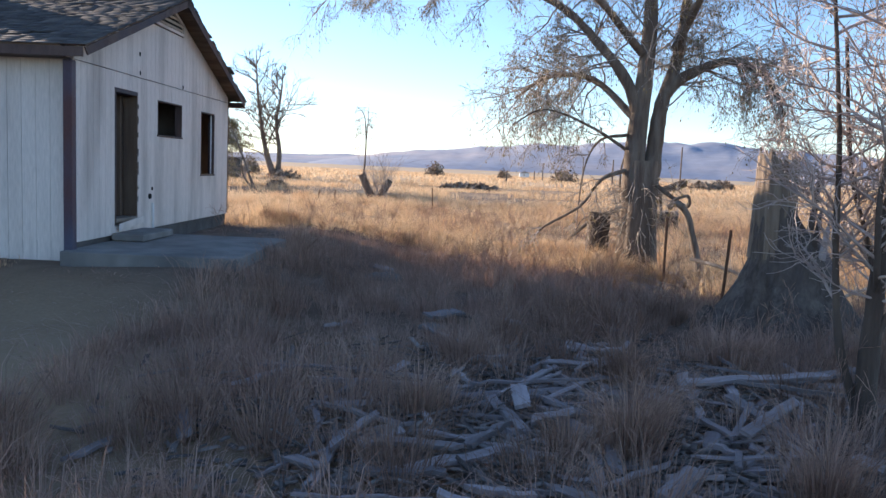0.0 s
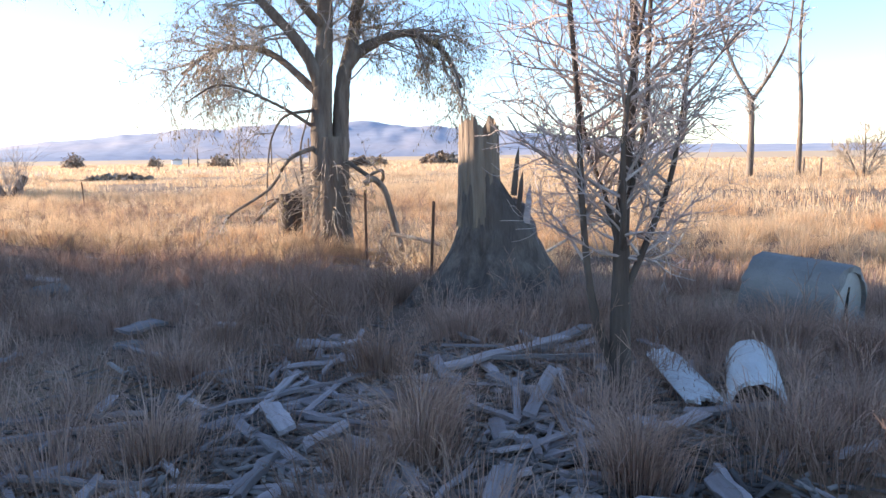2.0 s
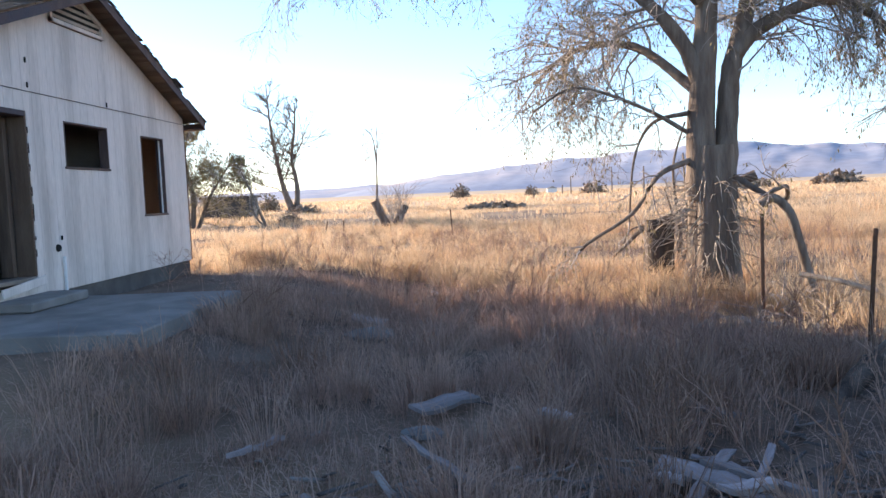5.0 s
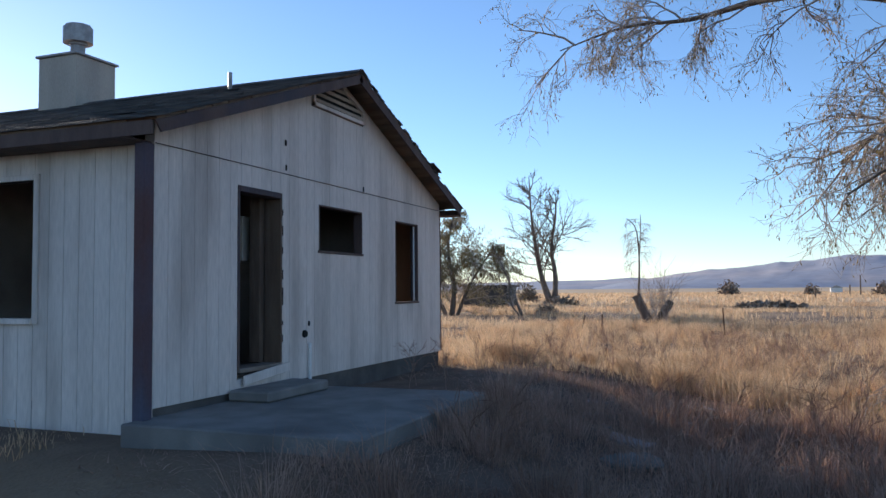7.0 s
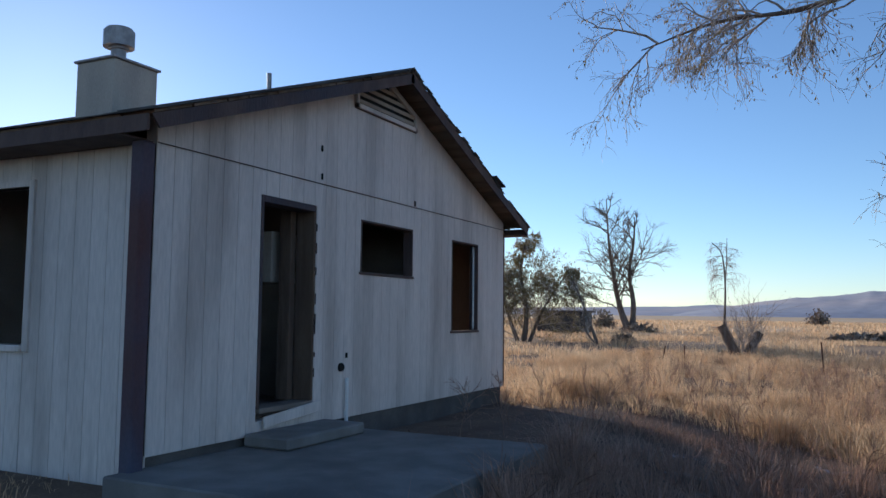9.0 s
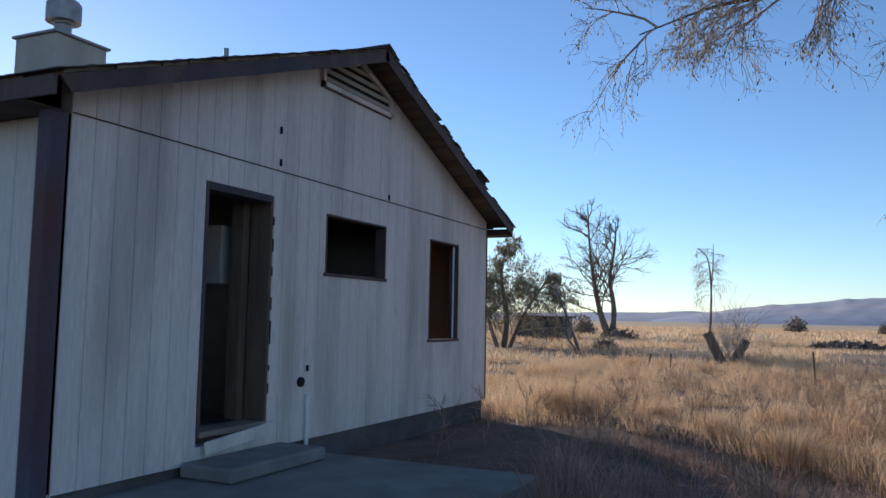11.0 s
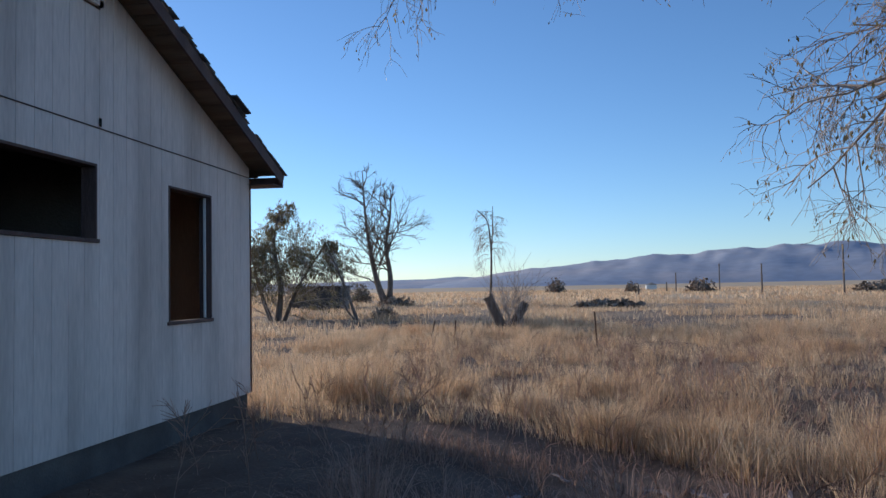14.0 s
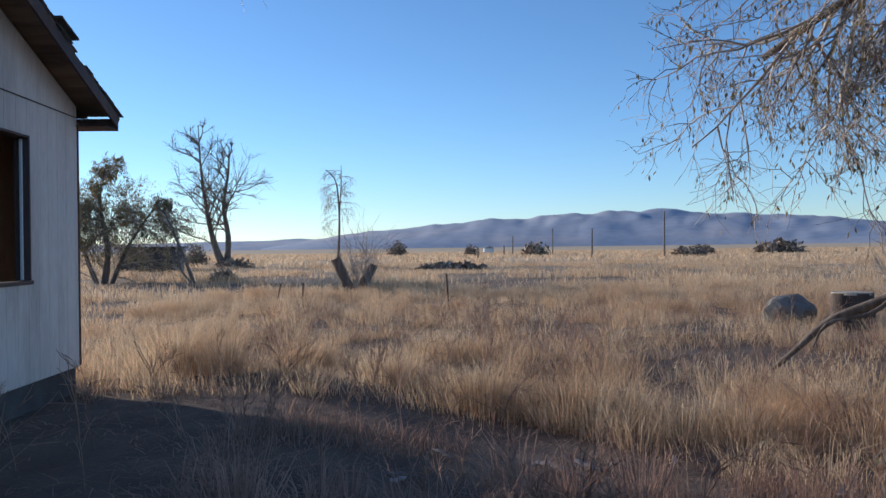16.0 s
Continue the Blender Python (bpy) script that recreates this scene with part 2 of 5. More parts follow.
def ground_z(x, y):
    x, y = np.asarray(x, dtype=float), np.asarray(y, dtype=float)
    near = np.clip(1.2 - np.hypot(x - np.clip(x, -18, 2.0), y - np.clip(y, -0.5, 8)) / 2.5, 0, 1)
    return -0.40 + 0.10 * (vnoise(x, y, 0.35) - 0.5) + 0.06 * (vnoise(x, y, 1.1, 2) - 0.5) + 0.32 * near * near


def gz(x, y):
    return float(ground_z(x, y))


# ---- ground, hills ----
def build_ground():
    def steps(a, b):
        s = np.concatenate((np.linspace(a, b, int((b - a) / 0.5)), ))
        lo, hi, w = [], [], 0.6
        p, q = a, b
        while q < 3900:
            w *= 1.17
            p, q = p - w, q + w
            lo.append(p)
            hi.append(q)
        return np.concatenate((lo[::-1], s, hi))
    xs, ys = steps(-16, 24), steps(-18, 36)
    X, Y = np.meshgrid(xs, ys, indexing="ij")
    Z = ground_z(X, Y)
    nx, ny = len(xs), len(ys)
    v = np.stack((X, Y, Z), -1).reshape(-1, 3)
    idx = np.arange(nx * ny).reshape(nx, ny)
    q = np.stack((idx[:-1, :-1], idx[1:, :-1], idx[1:, 1:], idx[:-1, 1:]), -1).reshape(-1, 4)
    me = mesh_arrays("ground", v, q.ravel(), np.full(len(q), 4), True)
    tagged(part("ground", me, M_EARTH), "bare brown earth under dry grass, flat to the horizon", "ground", kind="structure")


build_ground()


def build_hills(name, az0, az1, table, radius, seed, label):
    az = np.linspace(az0, az1, 260)
    crest = np.interp(az, *table)
    rows = 14
    v = []
    for k in range(rows):
        f = k / (rows - 1)
        r = radius * (1 + 0.28 * f)
        rough = vnoise(az, az * 0 + f * 3, 0.35, seed) * 0.45 + vnoise(az, az * 0 + f * 4, 0.9, seed + 1) * 0.4 + vnoise(az, az * 0 + f * 4, 2.0, seed + 2) * 0.15
        h = np.tan(np.radians(crest)) * radius * 1.28 * (f ** 0.8) * (0.86 + 0.28 * rough)
        v.append(np.stack((r * np.sin(np.radians(az)), r * np.cos(np.radians(az)), h - 2), -1))
    v.append(v[-1] * np.array((1.15, 1.15, 0)) + np.array((0, 0, -2)))
    v = np.concatenate(v)
    idx = np.arange(len(v)).reshape(rows + 1, 260)
    q = np.stack((idx[:-1, :-1], idx[:-1, 1:], idx[1:, 1:], idx[1:, :-1]), -1).reshape(-1, 4)
    me = mesh_arrays(name, v, q.ravel(), np.full(len(q), 4), True)
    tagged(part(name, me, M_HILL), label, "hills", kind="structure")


build_hills("backdrop_hills", -10.5, 62, ([-10.5, -9, -5, -1, 2.5, 6, 11, 16, 20, 26, 33, 41, 62], [0.1, 0.4, 0.95, 1.4, 1.7, 2.05, 2.25, 2.55, 2.3, 1.95, 1.3, 0.6, 0.4]), 2500, 4, "long mountain ridge on the horizon, blue-grey with haze in its colour")
build_hills("backdrop_far_hills", -30, 20, ([-30, -16, -8, 0, 20], [0.3, 0.55, 0.75, 0.6, 0.3]), 3300, 9, "low far hills on the horizon, pale with haze in their colour")

# ---- the house: gable wall in the plane x = 0, long side wall in the plane y = 0 ----
# LEN carries the house on out of sight, so its shadow covers the yard
LEN, WID, BASE, PLATE = 18.0, 7.58, 0.18, 2.75
RIDGE_Y, PITCH, PITCH_NEAR = 3.76, 0.375, 0.352
EAVE_OUT, RAKE_OUT = 0.33, 0.36


def roof_z(y):
    """Height of the roof's underside."""
    return 4.36 - (PITCH if y > RIDGE_Y else PITCH_NEAR) * abs(y - RIDGE_Y) - 0.06


OPENINGS = {"door": (1.35, 2.275, 0.30, 2.50), "small_window": (3.16, 4.43, 1.81, 2.45), "tall_window": (5.61, 6.54, 1.08, 2.42)}
SIDE_WINDOW = (-2.75, -1.55, 1.03, 2.47)
house = thing("house", (0, 0, 0), "abandoned white board-sided house with missing door and windows", "house")


def wall_core(axis, a, b, openings, u0, u1, z0, top):
    """A wall as solid blocks round its openings."""
    bm = bmesh.new()
    put = (lambda p, q, r, s: box(a, b, p, q, r, s, 0, bm)) if axis == "x" else (lambda p, q, r, s: box(p, q, a, b, r, s, 0, bm))
    u = u0
    for p, q, r, s in sorted(openings):
        put(u, p, z0, top)
        put(p, q, z0, r)
        put(p, q, s, top)
        u = q
    put(u, u1, z0, top)
    return bm


gable = part("gable_wall", wall_core("x", -0.12, -0.008, OPENINGS.values(), 0.0, WID, BASE, PLATE), M_PAINT, house, "chalky white vertical board siding, scuffed and stained")
side = part("side_wall", wall_core("y", 0.008, 0.12, [SIDE_WINDOW], -LEN, -0.13, BASE, PLATE), M_PAINT, house)
# an unseen opening added here lets sunlight into the tall window's room
part("far_side_wall", wall_core("y", WID - 0.12, WID - 0.005, [(-2.5, -1.55, 1.05, 2.4)], -LEN, -0.13, BASE, PLATE), M_PAINT, house)
part("back_wall", box(-LEN - 0.12, -LEN - 0.002, 0.0, WID, BASE, PLATE), M_PAINT, house)
part("gable_top", prism([(0.0, PLATE + 0.002), (WID, PLATE + 0.002), (WID, roof_z(WID)), (RIDGE_Y, roof_z(RIDGE_Y)), (0.0, roof_z(0.0))], "x", -0.12, -0.008), M_PAINT, house)
part("back_gable_top", prism([(0.0, PLATE + 0.002), (WID, PLATE + 0.002), (WID, roof_z(WID)), (RIDGE_Y, roof_z(RIDGE_Y)), (0.0, roof_z(0.0))], "x", -LEN - 0.12, -LEN - 0.002), M_PAINT, house)
part("foundation", box(-LEN - 0.1, -0.03, 0.03, WID - 0.03, -0.7, BASE - 0.003), M_FOUND, house, "grey concrete foundation strip")

# roof: deck boards, rafters, shingles


def slant(side_sign):
    return math.atan(PITCH if side_sign > 0 else PITCH_NEAR)


def slope_point(side_sign, s, lift=0.0):
    """y and z on the roof, s metres down from the ridge, lifted off it."""
    T = slant(side_sign)
    return RIDGE_Y + side_sign * (s * math.cos(T) + lift * math.sin(T)), 4.36 - s * math.sin(T) + lift * math.cos(T)


SLOPE = (WID / 2 + EAVE_OUT) / math.cos(slant(1))
rng = random.Random(5)
for sgn in (-1, 1):
    roof = part("roof_slope", prism([slope_point(sgn, 0, -0.028), slope_point(sgn, SLOPE, -0.028), slope_point(sgn, SLOPE, 0.0), slope_point(sgn, 0, 0.0)], "x", -LEN - 0.3, -0.002), M_DECK, house, "weathered roof deck under worn shingles")
    s = 0.02
    while s < SLOPE - 0.05:
        w = min(0.145, SLOPE - s)
        gap = 0.012 if (sgn > 0 and rng.random() < 0.35) else 0.003
        a, b = slope_point(sgn, s, -0.025), slope_point(sgn, s + w - gap, -0.025)
        c, d = slope_point(sgn, s + w - gap, -0.003), slope_point(sgn, s, -0.003)
        part("deck_board", prism([a, b, c, d], "x", -0.001, RAKE_OUT - 0.02 - rng.uniform(0, 0.03)), M_DECK, roof)
        s += w
    # rake board along the gable's edge
    part("rake_board", prism([slope_point(sgn, 0.0, -0.15), slope_point(sgn, SLOPE - 0.05, -0.15), slope_point(sgn, SLOPE, -0.03), slope_point(sgn, 0.0, -0.03)], "x", RAKE_OUT - 0.04, RAKE_OUT - 0.018), M_TRIMDARK, roof, "dark weathered rake board")
    ye, ze = slope_point(sgn, SLOPE, -0.03)
    part("fascia", box(-LEN - 0.3, RAKE_OUT - 0.045, min(ye, ye + sgn * 0.025), max(ye, ye + sgn * 0.025), ze - 0.13, ze), M_TRIMDARK, roof)
    n = 30
    for i in range(n):
        x = -LEN + 0.2 + i * (LEN - 0.1) / n
        part("rafter_tail", prism([slope_point(sgn, SLOPE - 0.42, -0.13), slope_point(sgn, SLOPE - 0.01, -0.13), slope_point(sgn, SLOPE - 0.01, -0.03), slope_point(sgn, SLOPE - 0.42, -0.03)], "x", x, x + 0.045), M_DECK, roof)
    part("soffit", box(-LEN, RAKE_OUT - 0.05 if sgn > 0 else -0.01, min(ye, RIDGE_Y + sgn * WID / 2), max(ye, RIDGE_Y + sgn * WID / 2), ze - 0.128, ze - 0.118), M_TRIMDARK, roof)
    # shingles: overlapping courses of uneven tabs, some missing
    V, F = [], []
    rows = int(SLOPE / 0.135)
    for r in range(rows + 1):
        s0 = SLOPE + 0.03 - r * 0.135
        x = -LEN - 0.3
        while x < RAKE_OUT:
            w = rng.uniform(0.24, 0.34)
            x1 = min(x + w - 0.006, RAKE_OUT + rng.uniform(-0.02, 0.015))
            lift = rng.choice((0, 0, 0, 0.002, 0.005)) + (0.015 if (rng.random() < 0.015) else 0)
            if rng.random() > 0.02 and x1 - x > 0.03:
                sa, sb = s0 + rng.uniform(-0.012, 0.012), max(s0 - 0.19, 0.0)
                pa, pb = slope_point(sgn, sa, 0.014 + lift), slope_point(sgn, sb, 0.004)
                qa, qb = slope_point(sgn, sa, 0.006 + lift), slope_point(sgn, sb, 0.001)
                k = len(V)
                V += [(x, *pa), (x1, *pa), (x1, *pb), (x, *pb), (x, *qa), (x1, *qa), (x1, *qb), (x, *qb)]
                for f in ((0, 1, 2, 3), (4, 7, 6, 5), (0, 4, 5, 1), (1, 5, 6, 2), (2, 6, 7, 3), (3, 7, 4, 0)):
                    F.append([k + i for i in f])
            x += w
    me = mesh_arrays("shingles", V, np.array(F).ravel(), np.full(len(F), 4))
    tagged(part("shingles", me, M_ROOF, roof, "grey curled asphalt shingles"), kind="stuff")
# a lifted shingle near the foot of the rake
part("lifted_shingle", prism([(6.30, 3.425), (6.66, 3.315), (6.66, 3.335), (6.30, 3.445)], "x", 0.05, 0.41), M_ROOF, roof, "curled shingle lifting from the rake")
part("ridge_cap", prism([(RIDGE_Y - 0.16, 4.325), (RIDGE_Y, 4.39), (RIDGE_Y + 0.16, 4.325), (RIDGE_Y + 0.16, 4.34), (RIDGE_Y, 4.408), (RIDGE_Y - 0.16, 4.34)], "x", -LEN - 0.3, RAKE_OUT), M_ROOF, house)

# doorway: rough jambs, header, torn threshold
y0, y1, z0, z1 = OPENINGS["door"]
door = part("doorway", box(-0.20, 0.012, y0 - 0.002, y0 + 0.035, z0 + 0.12, z1 - 0.002, 0.004), M_TRIMDARK, house, "empty doorway with torn dark frame")
part("door_jamb", box(-0.24, -0.006, y1 - 0.035, y1 - 0.001, z0 + 0.12, z1 - 0.002, 0.004), M_JAMB, door, "bare weathered wooden jamb")
part("door_stop", box(-0.40, -0.25, y1 - 0.12, y1 - 0.03, z0 + 0.12, z1 - 0.05, 0.006), M_JAMB, door)
part("door_header", box(-0.20, 0.012, y0 + 0.036, y1 - 0.036, z1 - 0.07, z1 - 0.003, 0.004), M_TRIMDARK, door)
sill = part("threshold", box(-0.25, 0.02, y0 + 0.04, y1 - 0.04, z0 + 0.07, z0 + 0.12, 0.006), M_INFLOOR, door)
loose = part("loose_trim_board", box(-0.012, 0.012, 0, 0.90, -0.055, 0.055, 0.004), M_PAINT, door, "broken white board hanging at the threshold")
loose.matrix_world = pose(0.05, y0 + 0.06, 0.285, 5.5, 0, -2)
for i in range(14):
    z = z0 + 0.13 + rng.random() * 1.95
    part("splinter", box(-0.004, 0.008, y1 - 0.004, y1 + rng.uniform(0.002, 0.009), z, z + rng.uniform(0.02, 0.12)), M_TRIMDARK, door)

for nm, tall in (("small_window", False), ("tall_window", True)):
    y0, y1, z0, z1 = OPENINGS[nm]
    win = part(nm, box(-0.13, 0.006, y0 + 0.001, y0 + 0.022, z0 + 0.025, z1 - 0.025, 0.003), M_TRIMDARK, house, "empty window opening with a dark frame, glass gone")
    part("window_frame", box(-0.13, 0.006, y1 - 0.022, y1 - 0.001, z0 + 0.025, z1 - 0.025, 0.003), M_TRIMDARK, win)
    part("window_head", box(-0.13, 0.006, y0 + 0.001, y1 - 0.001, z1 - 0.024, z1 - 0.001, 0.003), M_TRIMDARK, win)
    part("window_sill", box(-0.13, 0.018, y0 - 0.03, y1 + 0.02, z0 - 0.012, z0 + 0.022, 0.004), M_TRIMDARK, win)
    if tall:
        part("sash_stile", box(-0.075, -0.05, y1 - 0.045, y1 - 0.024, z0 + 0.03, z1 - 0.03, 0.003), M_WHITE, win, "thin white strip of the old sash")
x0, x1, z0, z1 = SIDE_WINDOW
win = part("side_window", box(x0 - 0.07, x0, -0.025, 0.10, z0 - 0.06, z1 + 0.06, 0.004), M_PAINT, house, "empty side window with white casing")
part("window_frame", box(x1, x1 + 0.07, -0.025, 0.10, z0 - 0.06, z1 + 0.06, 0.004), M_PAINT, win)
part("window_head", box(x0, x1, -0.025, 0.10, z1, z1 + 0.06, 0.004), M_PAINT, win)
part("window_sill", box(x0, x1, -0.05, 0.10, z0 - 0.06, z0, 0.004), M_PAINT, win)

# louvred gable vent
vent = part("gable_vent", box(0.001, 0.012, 2.97, 4.46, 3.745, 3.79, 0.003), M_TRIMDARK, house, "pale five-sided louvred gable vent")
V5 = [(2.97, 3.76), (4.46, 3.76), (4.46, 3.98), (3.715, 4.23), (2.97, 3.98)]
# near-black sheet on the uncut wall paints the shade between the slats
part("vent_backing", prism([(2.99, 3.78), (4.44, 3.78), (4.44, 3.97), (3.715, 4.21), (2.99, 3.97)], "x", 0.0005, 0.0025), M_HOLE, vent)
for i in range(5):
    (a, b), (c, d) = V5[i], V5[(i + 1) % 5]
    ln = math.hypot(c - a, d - b)
    ny, nz = -(d - b) / ln * 0.05, (c - a) / ln * 0.05
    part("vent_frame", prism([(a, b), (c, d), (c + ny, d + nz), (a + ny, b + nz)], "x", 0.003, 0.04), M_PAINT, vent)
for i in range(4):
    z = 3.85 + i * 0.088
    half = 0.70 if z < 3.97 else max(0.05, (4.20 - z) * 2.9)
    bm = box(-0.004, 0.004, -half, half, -0.021, 0.021)
    ob = part("slat", bm, M_STUCCO, vent)
    ob.matrix_world = pose(0.02, 3.715, z, 0, 25, 0)

# corner post, far corner trim
part("corner_post", box(-0.05, 0.075, -0.225, -0.08, -0.35, 2.72, 0.012), M_POST, house, "dark maroon and blue painted corner post")
part("corner_trim", box(-0.06, 0.012, WID - 0.004, WID + 0.022, BASE, 2.72, 0.003), M_RUST, house, "dark rusty strip on the far corner")
part("seam_flashing", box(-0.004, 0.006, 0.01, WID - 0.01, PLATE - 0.003, PLATE + 0.003), M_TRIMDARK, house)

# hose bib and small holes on the gable wall
bib = part("water_pipe", box(0.012, 0.05, 2.86, 2.895, -0.02, 0.62, 0.008), M_WHITE, house, "white stub pipe at the wall")
bm = bmesh.new()
bmesh.ops.create_cone(bm, cap_ends=True, segments=14, radius1=0.05, radius2=0.045, depth=0.03)
# a solid black disc paints the dark inside of the hole
ob = part("pipe_hole", bm, M_HOLE, bib)
ob.matrix_world = pose(0.016, 2.78, 0.74, 0, 90, 0)
part("cable_stub", box(0.005, 0.03, 2.87, 2.885, 0.84, 0.90, 0.003), M_HOLE, bib)
for y, z in ((2.33, 3.14), (2.34, 2.83), (4.46, 2.80)):
    part("wall_hook", box(0.003, 0.02, y - 0.012, y + 0.012, z - 0.035, z + 0.035, 0.004), M_HOLE, house)
# chimney, stove cap, vent pipe
chim = part("chimney", box(-5.4, -4.6, 3.45, 4.30, 3.95, 5.12, 0.01), M_STUCCO, house, "boxed tan chimney with a round metal cap")
part("chimney_top", box(-5.44, -4.56, 3.41, 4.34, 5.122, 5.16, 0.008), M_METAL, chim)
for rad, za, zb in ((0.17, 5.16, 5.21), (0.115, 5.21, 5.47), (0.15, 5.41, 5.449), (0.235, 5.45, 5.71), (0.20, 5.711, 5.75)):
    bm = bmesh.new()
    bmesh.ops.create_cone(bm, cap_ends=True, segments=20, radius1=rad, radius2=rad, depth=zb - za)
    bmesh.ops.translate(bm, verts=bm.verts, vec=(-5.0, 3.87, (za + zb) / 2))
    part("flue", bm, M_METAL, chim)
bm = bmesh.new()
bmesh.ops.create_cone(bm, cap_ends=True, segments=12, radius1=0.03, radius2=0.03, depth=0.45)
bmesh.ops.translate(bm, verts=bm.verts, vec=(-1.5, 3.25, 4.2))
part("vent_pipe", bm, M_METAL, house)

# interior
inner = part("interior_floor", box(-LEN, -0.13, 0.13, WID - 0.13, BASE, 0.34), M_INFLOOR, house)
part("interior_ceiling", box(-LEN, -0.13, 0.13, WID - 0.13, PLATE - 0.03, PLATE), M_INNER, house)
part("interior_partition", box(-3.3, -3.2, 0.13, 5.0, 0.341, PLATE - 0.031), M_INNER, house)
part("interior_partition", box(-3.19, -0.13, 2.98, 3.06, 0.341, PLATE - 0.031), M_INNER, house)
part("interior_partition", box(-2.6, -0.13, 5.14, 5.22, 0.341, PLATE - 0.031), M_INNER, house)
part("interior_partition", box(-2.7, -2.61, 5.14, WID - 0.13, 0.341, PLATE - 0.031), M_PANEL, house, "brown panelled inner wall")
part("interior_lining", box(-1.4, -0.13, WID - 0.16, WID - 0.121, 0.341, PLATE - 0.031), M_PANEL, house)
part("wall_cabinet", box(-0.8, -0.5, 2.15, 2.62, 1.67, 2.23, 0.01), M_STUCCO, house, "pale cupboard hanging inside the doorway")

# patio slab and step
tagged(part("patio_slab", box(-0.02, 2.45, -0.4, 2.78, -0.5, 0.09, 0.015), M_CONC), "grey cracked concrete patio slab against the house", "patio", kind="structure")
tagged(part("door_step", box(0.026, 0.55, 1.15, 2.45, 0.094, 0.21, 0.02), M_CONC), "worn concrete step below the empty doorway", "step")


# ---- trees ----
class Tubes:
    """Tapered tubes along polylines, gathered into one mesh."""
    def __init__(self):
        self.v, self.f = [], []

    def add(self, pts, radii, sides=5):
        k0 = len(self.v)
        n = len(pts)
        up = Vector((0.31, 0.17, 0.93))
        for i in range(n):
            d = (pts[min(i + 1, n - 1)] - pts[max(i - 1, 0)])
            if d.length < 1e-6:
                d = Vector((0, 0, 1))
            d.normalize()
            a = d.cross(up if abs(d.dot(up)) < 0.95 else Vector((1, 0, 0))).normalized()
            b = d.cross(a)
            r = radii[i]
            for j in range(sides):
                t = 6.2832 * j / sides
                q = pts[i] + (a * math.cos(t) + b * math.sin(t)) * r
                self.v.append((q.x, q.y, q.z))
        for i in range(n - 1):
            for j in range(sides):
                a0, a1 = k0 + i * sides + j, k0 + i * sides + (j + 1) % sides
                self.f.append((a0, a1, a1 + sides, a0 + sides))

    def mesh(self, name):
        return mesh_arrays(name, self.v, np.array(self.f).ravel(), np.full(len(self.f), 4), True)


def spread(r, d, angle):
    """A direction that leaves d by the angle, to a random side."""
    p = Vector((r.gauss(0, 1), r.gauss(0, 1), r.gauss(0, 1)))
    p = (p - d * p.dot(d)).normalized()
    return (d * math.cos(angle) + p * math.sin(angle)).normalized()


def twig_path(r, p, d, length, segs, wobble, droop):
    pts = [p.copy()]
    d = d.copy()
    for _ in range(segs):
        d = (d + Vector((r.gauss(0, wobble), r.gauss(0, wobble), r.gauss(0, wobble) - droop))).normalized()
        pts.append(pts[-1] + d * (length / segs))
    return pts


def smooth_path(ctrl, per=4):
    """A smooth curve through control points."""
    c = [Vector(q) for q in ctrl]
    c = [c[0] * 2 - c[1]] + c + [c[-1] * 2 - c[-2]]
    out = []
    for i in range(1, len(c) - 2):
        for k in range(per):
            t = k / per
            a, b, e, f = c[i - 1], c[i], c[i + 1], c[i + 2]
            out.append(0.5 * ((2 * b) + (e - a) * t + (2 * a - 5 * b + 4 * e - f) * t * t + (3 * b - a - 3 * e + f) * t ** 3))
    out.append(c[-2])
    return out


def grow(tubes, leaves, r, p, d, rad, length, level, spec):
    """A branch with its side branches. spec: per level (children, angle, length ratio, wobble, droop)."""
    kids, ang, ratio, wob, droop = spec[level]
    segs = 5 if level < 2 else 4
    pts = twig_path(r, p, d, length, segs, wob, droop)
    tip = max(rad * 0.35, 0.0022)
    radii = [rad + (tip - rad) * i / segs for i in range(segs + 1)]
    tubes.add(pts, radii, 6 if rad > 0.04 else (4 if rad > 0.012 else 3))
    if level + 1 < len(spec):
        for i in range(kids):
            t = r.uniform(0.2, 1.0) * segs
            i0 = min(int(t), segs - 1)
            q = pts[i0].lerp(pts[i0 + 1], t - i0)
            dd = (pts[i0 + 1] - pts[i0]).normalized()
            grow(tubes, leaves, r, q, spread(r, dd, ang * r.uniform(0.6, 1.3)), max(rad * 0.5, 0.0028), length * ratio * r.uniform(0.6, 1.25), level + 1, spec)
    elif leaves is not None:
        for q in pts[1:]:
            leaves.append(q)


def leaf_mesh(name, places, r, size, share, per=1):
    V, F = [], []
    for q in places:
        if r.random() > share:
            continue
        for _ in range(per):
            a = r.uniform(0, 6.283)
            s = size * r.uniform(0.6, 1.3)
            o = q + Vector((r.gauss(0, 0.02), r.gauss(0, 0.02), r.gauss(0, 0.02)))
            down = Vector((math.cos(a) * 0.35 + r.gauss(0, 0.2), math.sin(a) * 0.35 + r.gauss(0, 0.2), -0.9)).normalized() * s
            across = Vector((-math.sin(a), math.cos(a), r.gauss(0, 0.2))) * s * 0.17
            k = len(V)
            V += [tuple(o), tuple(o + down * 0.5 + across), tuple(o + down), tuple(o + down * 0.5 - across)]
            F.append((k, k + 1, k + 2, k + 3))
    return mesh_arrays(name, V, np.array(F).ravel(), np.full(len(F), 4))


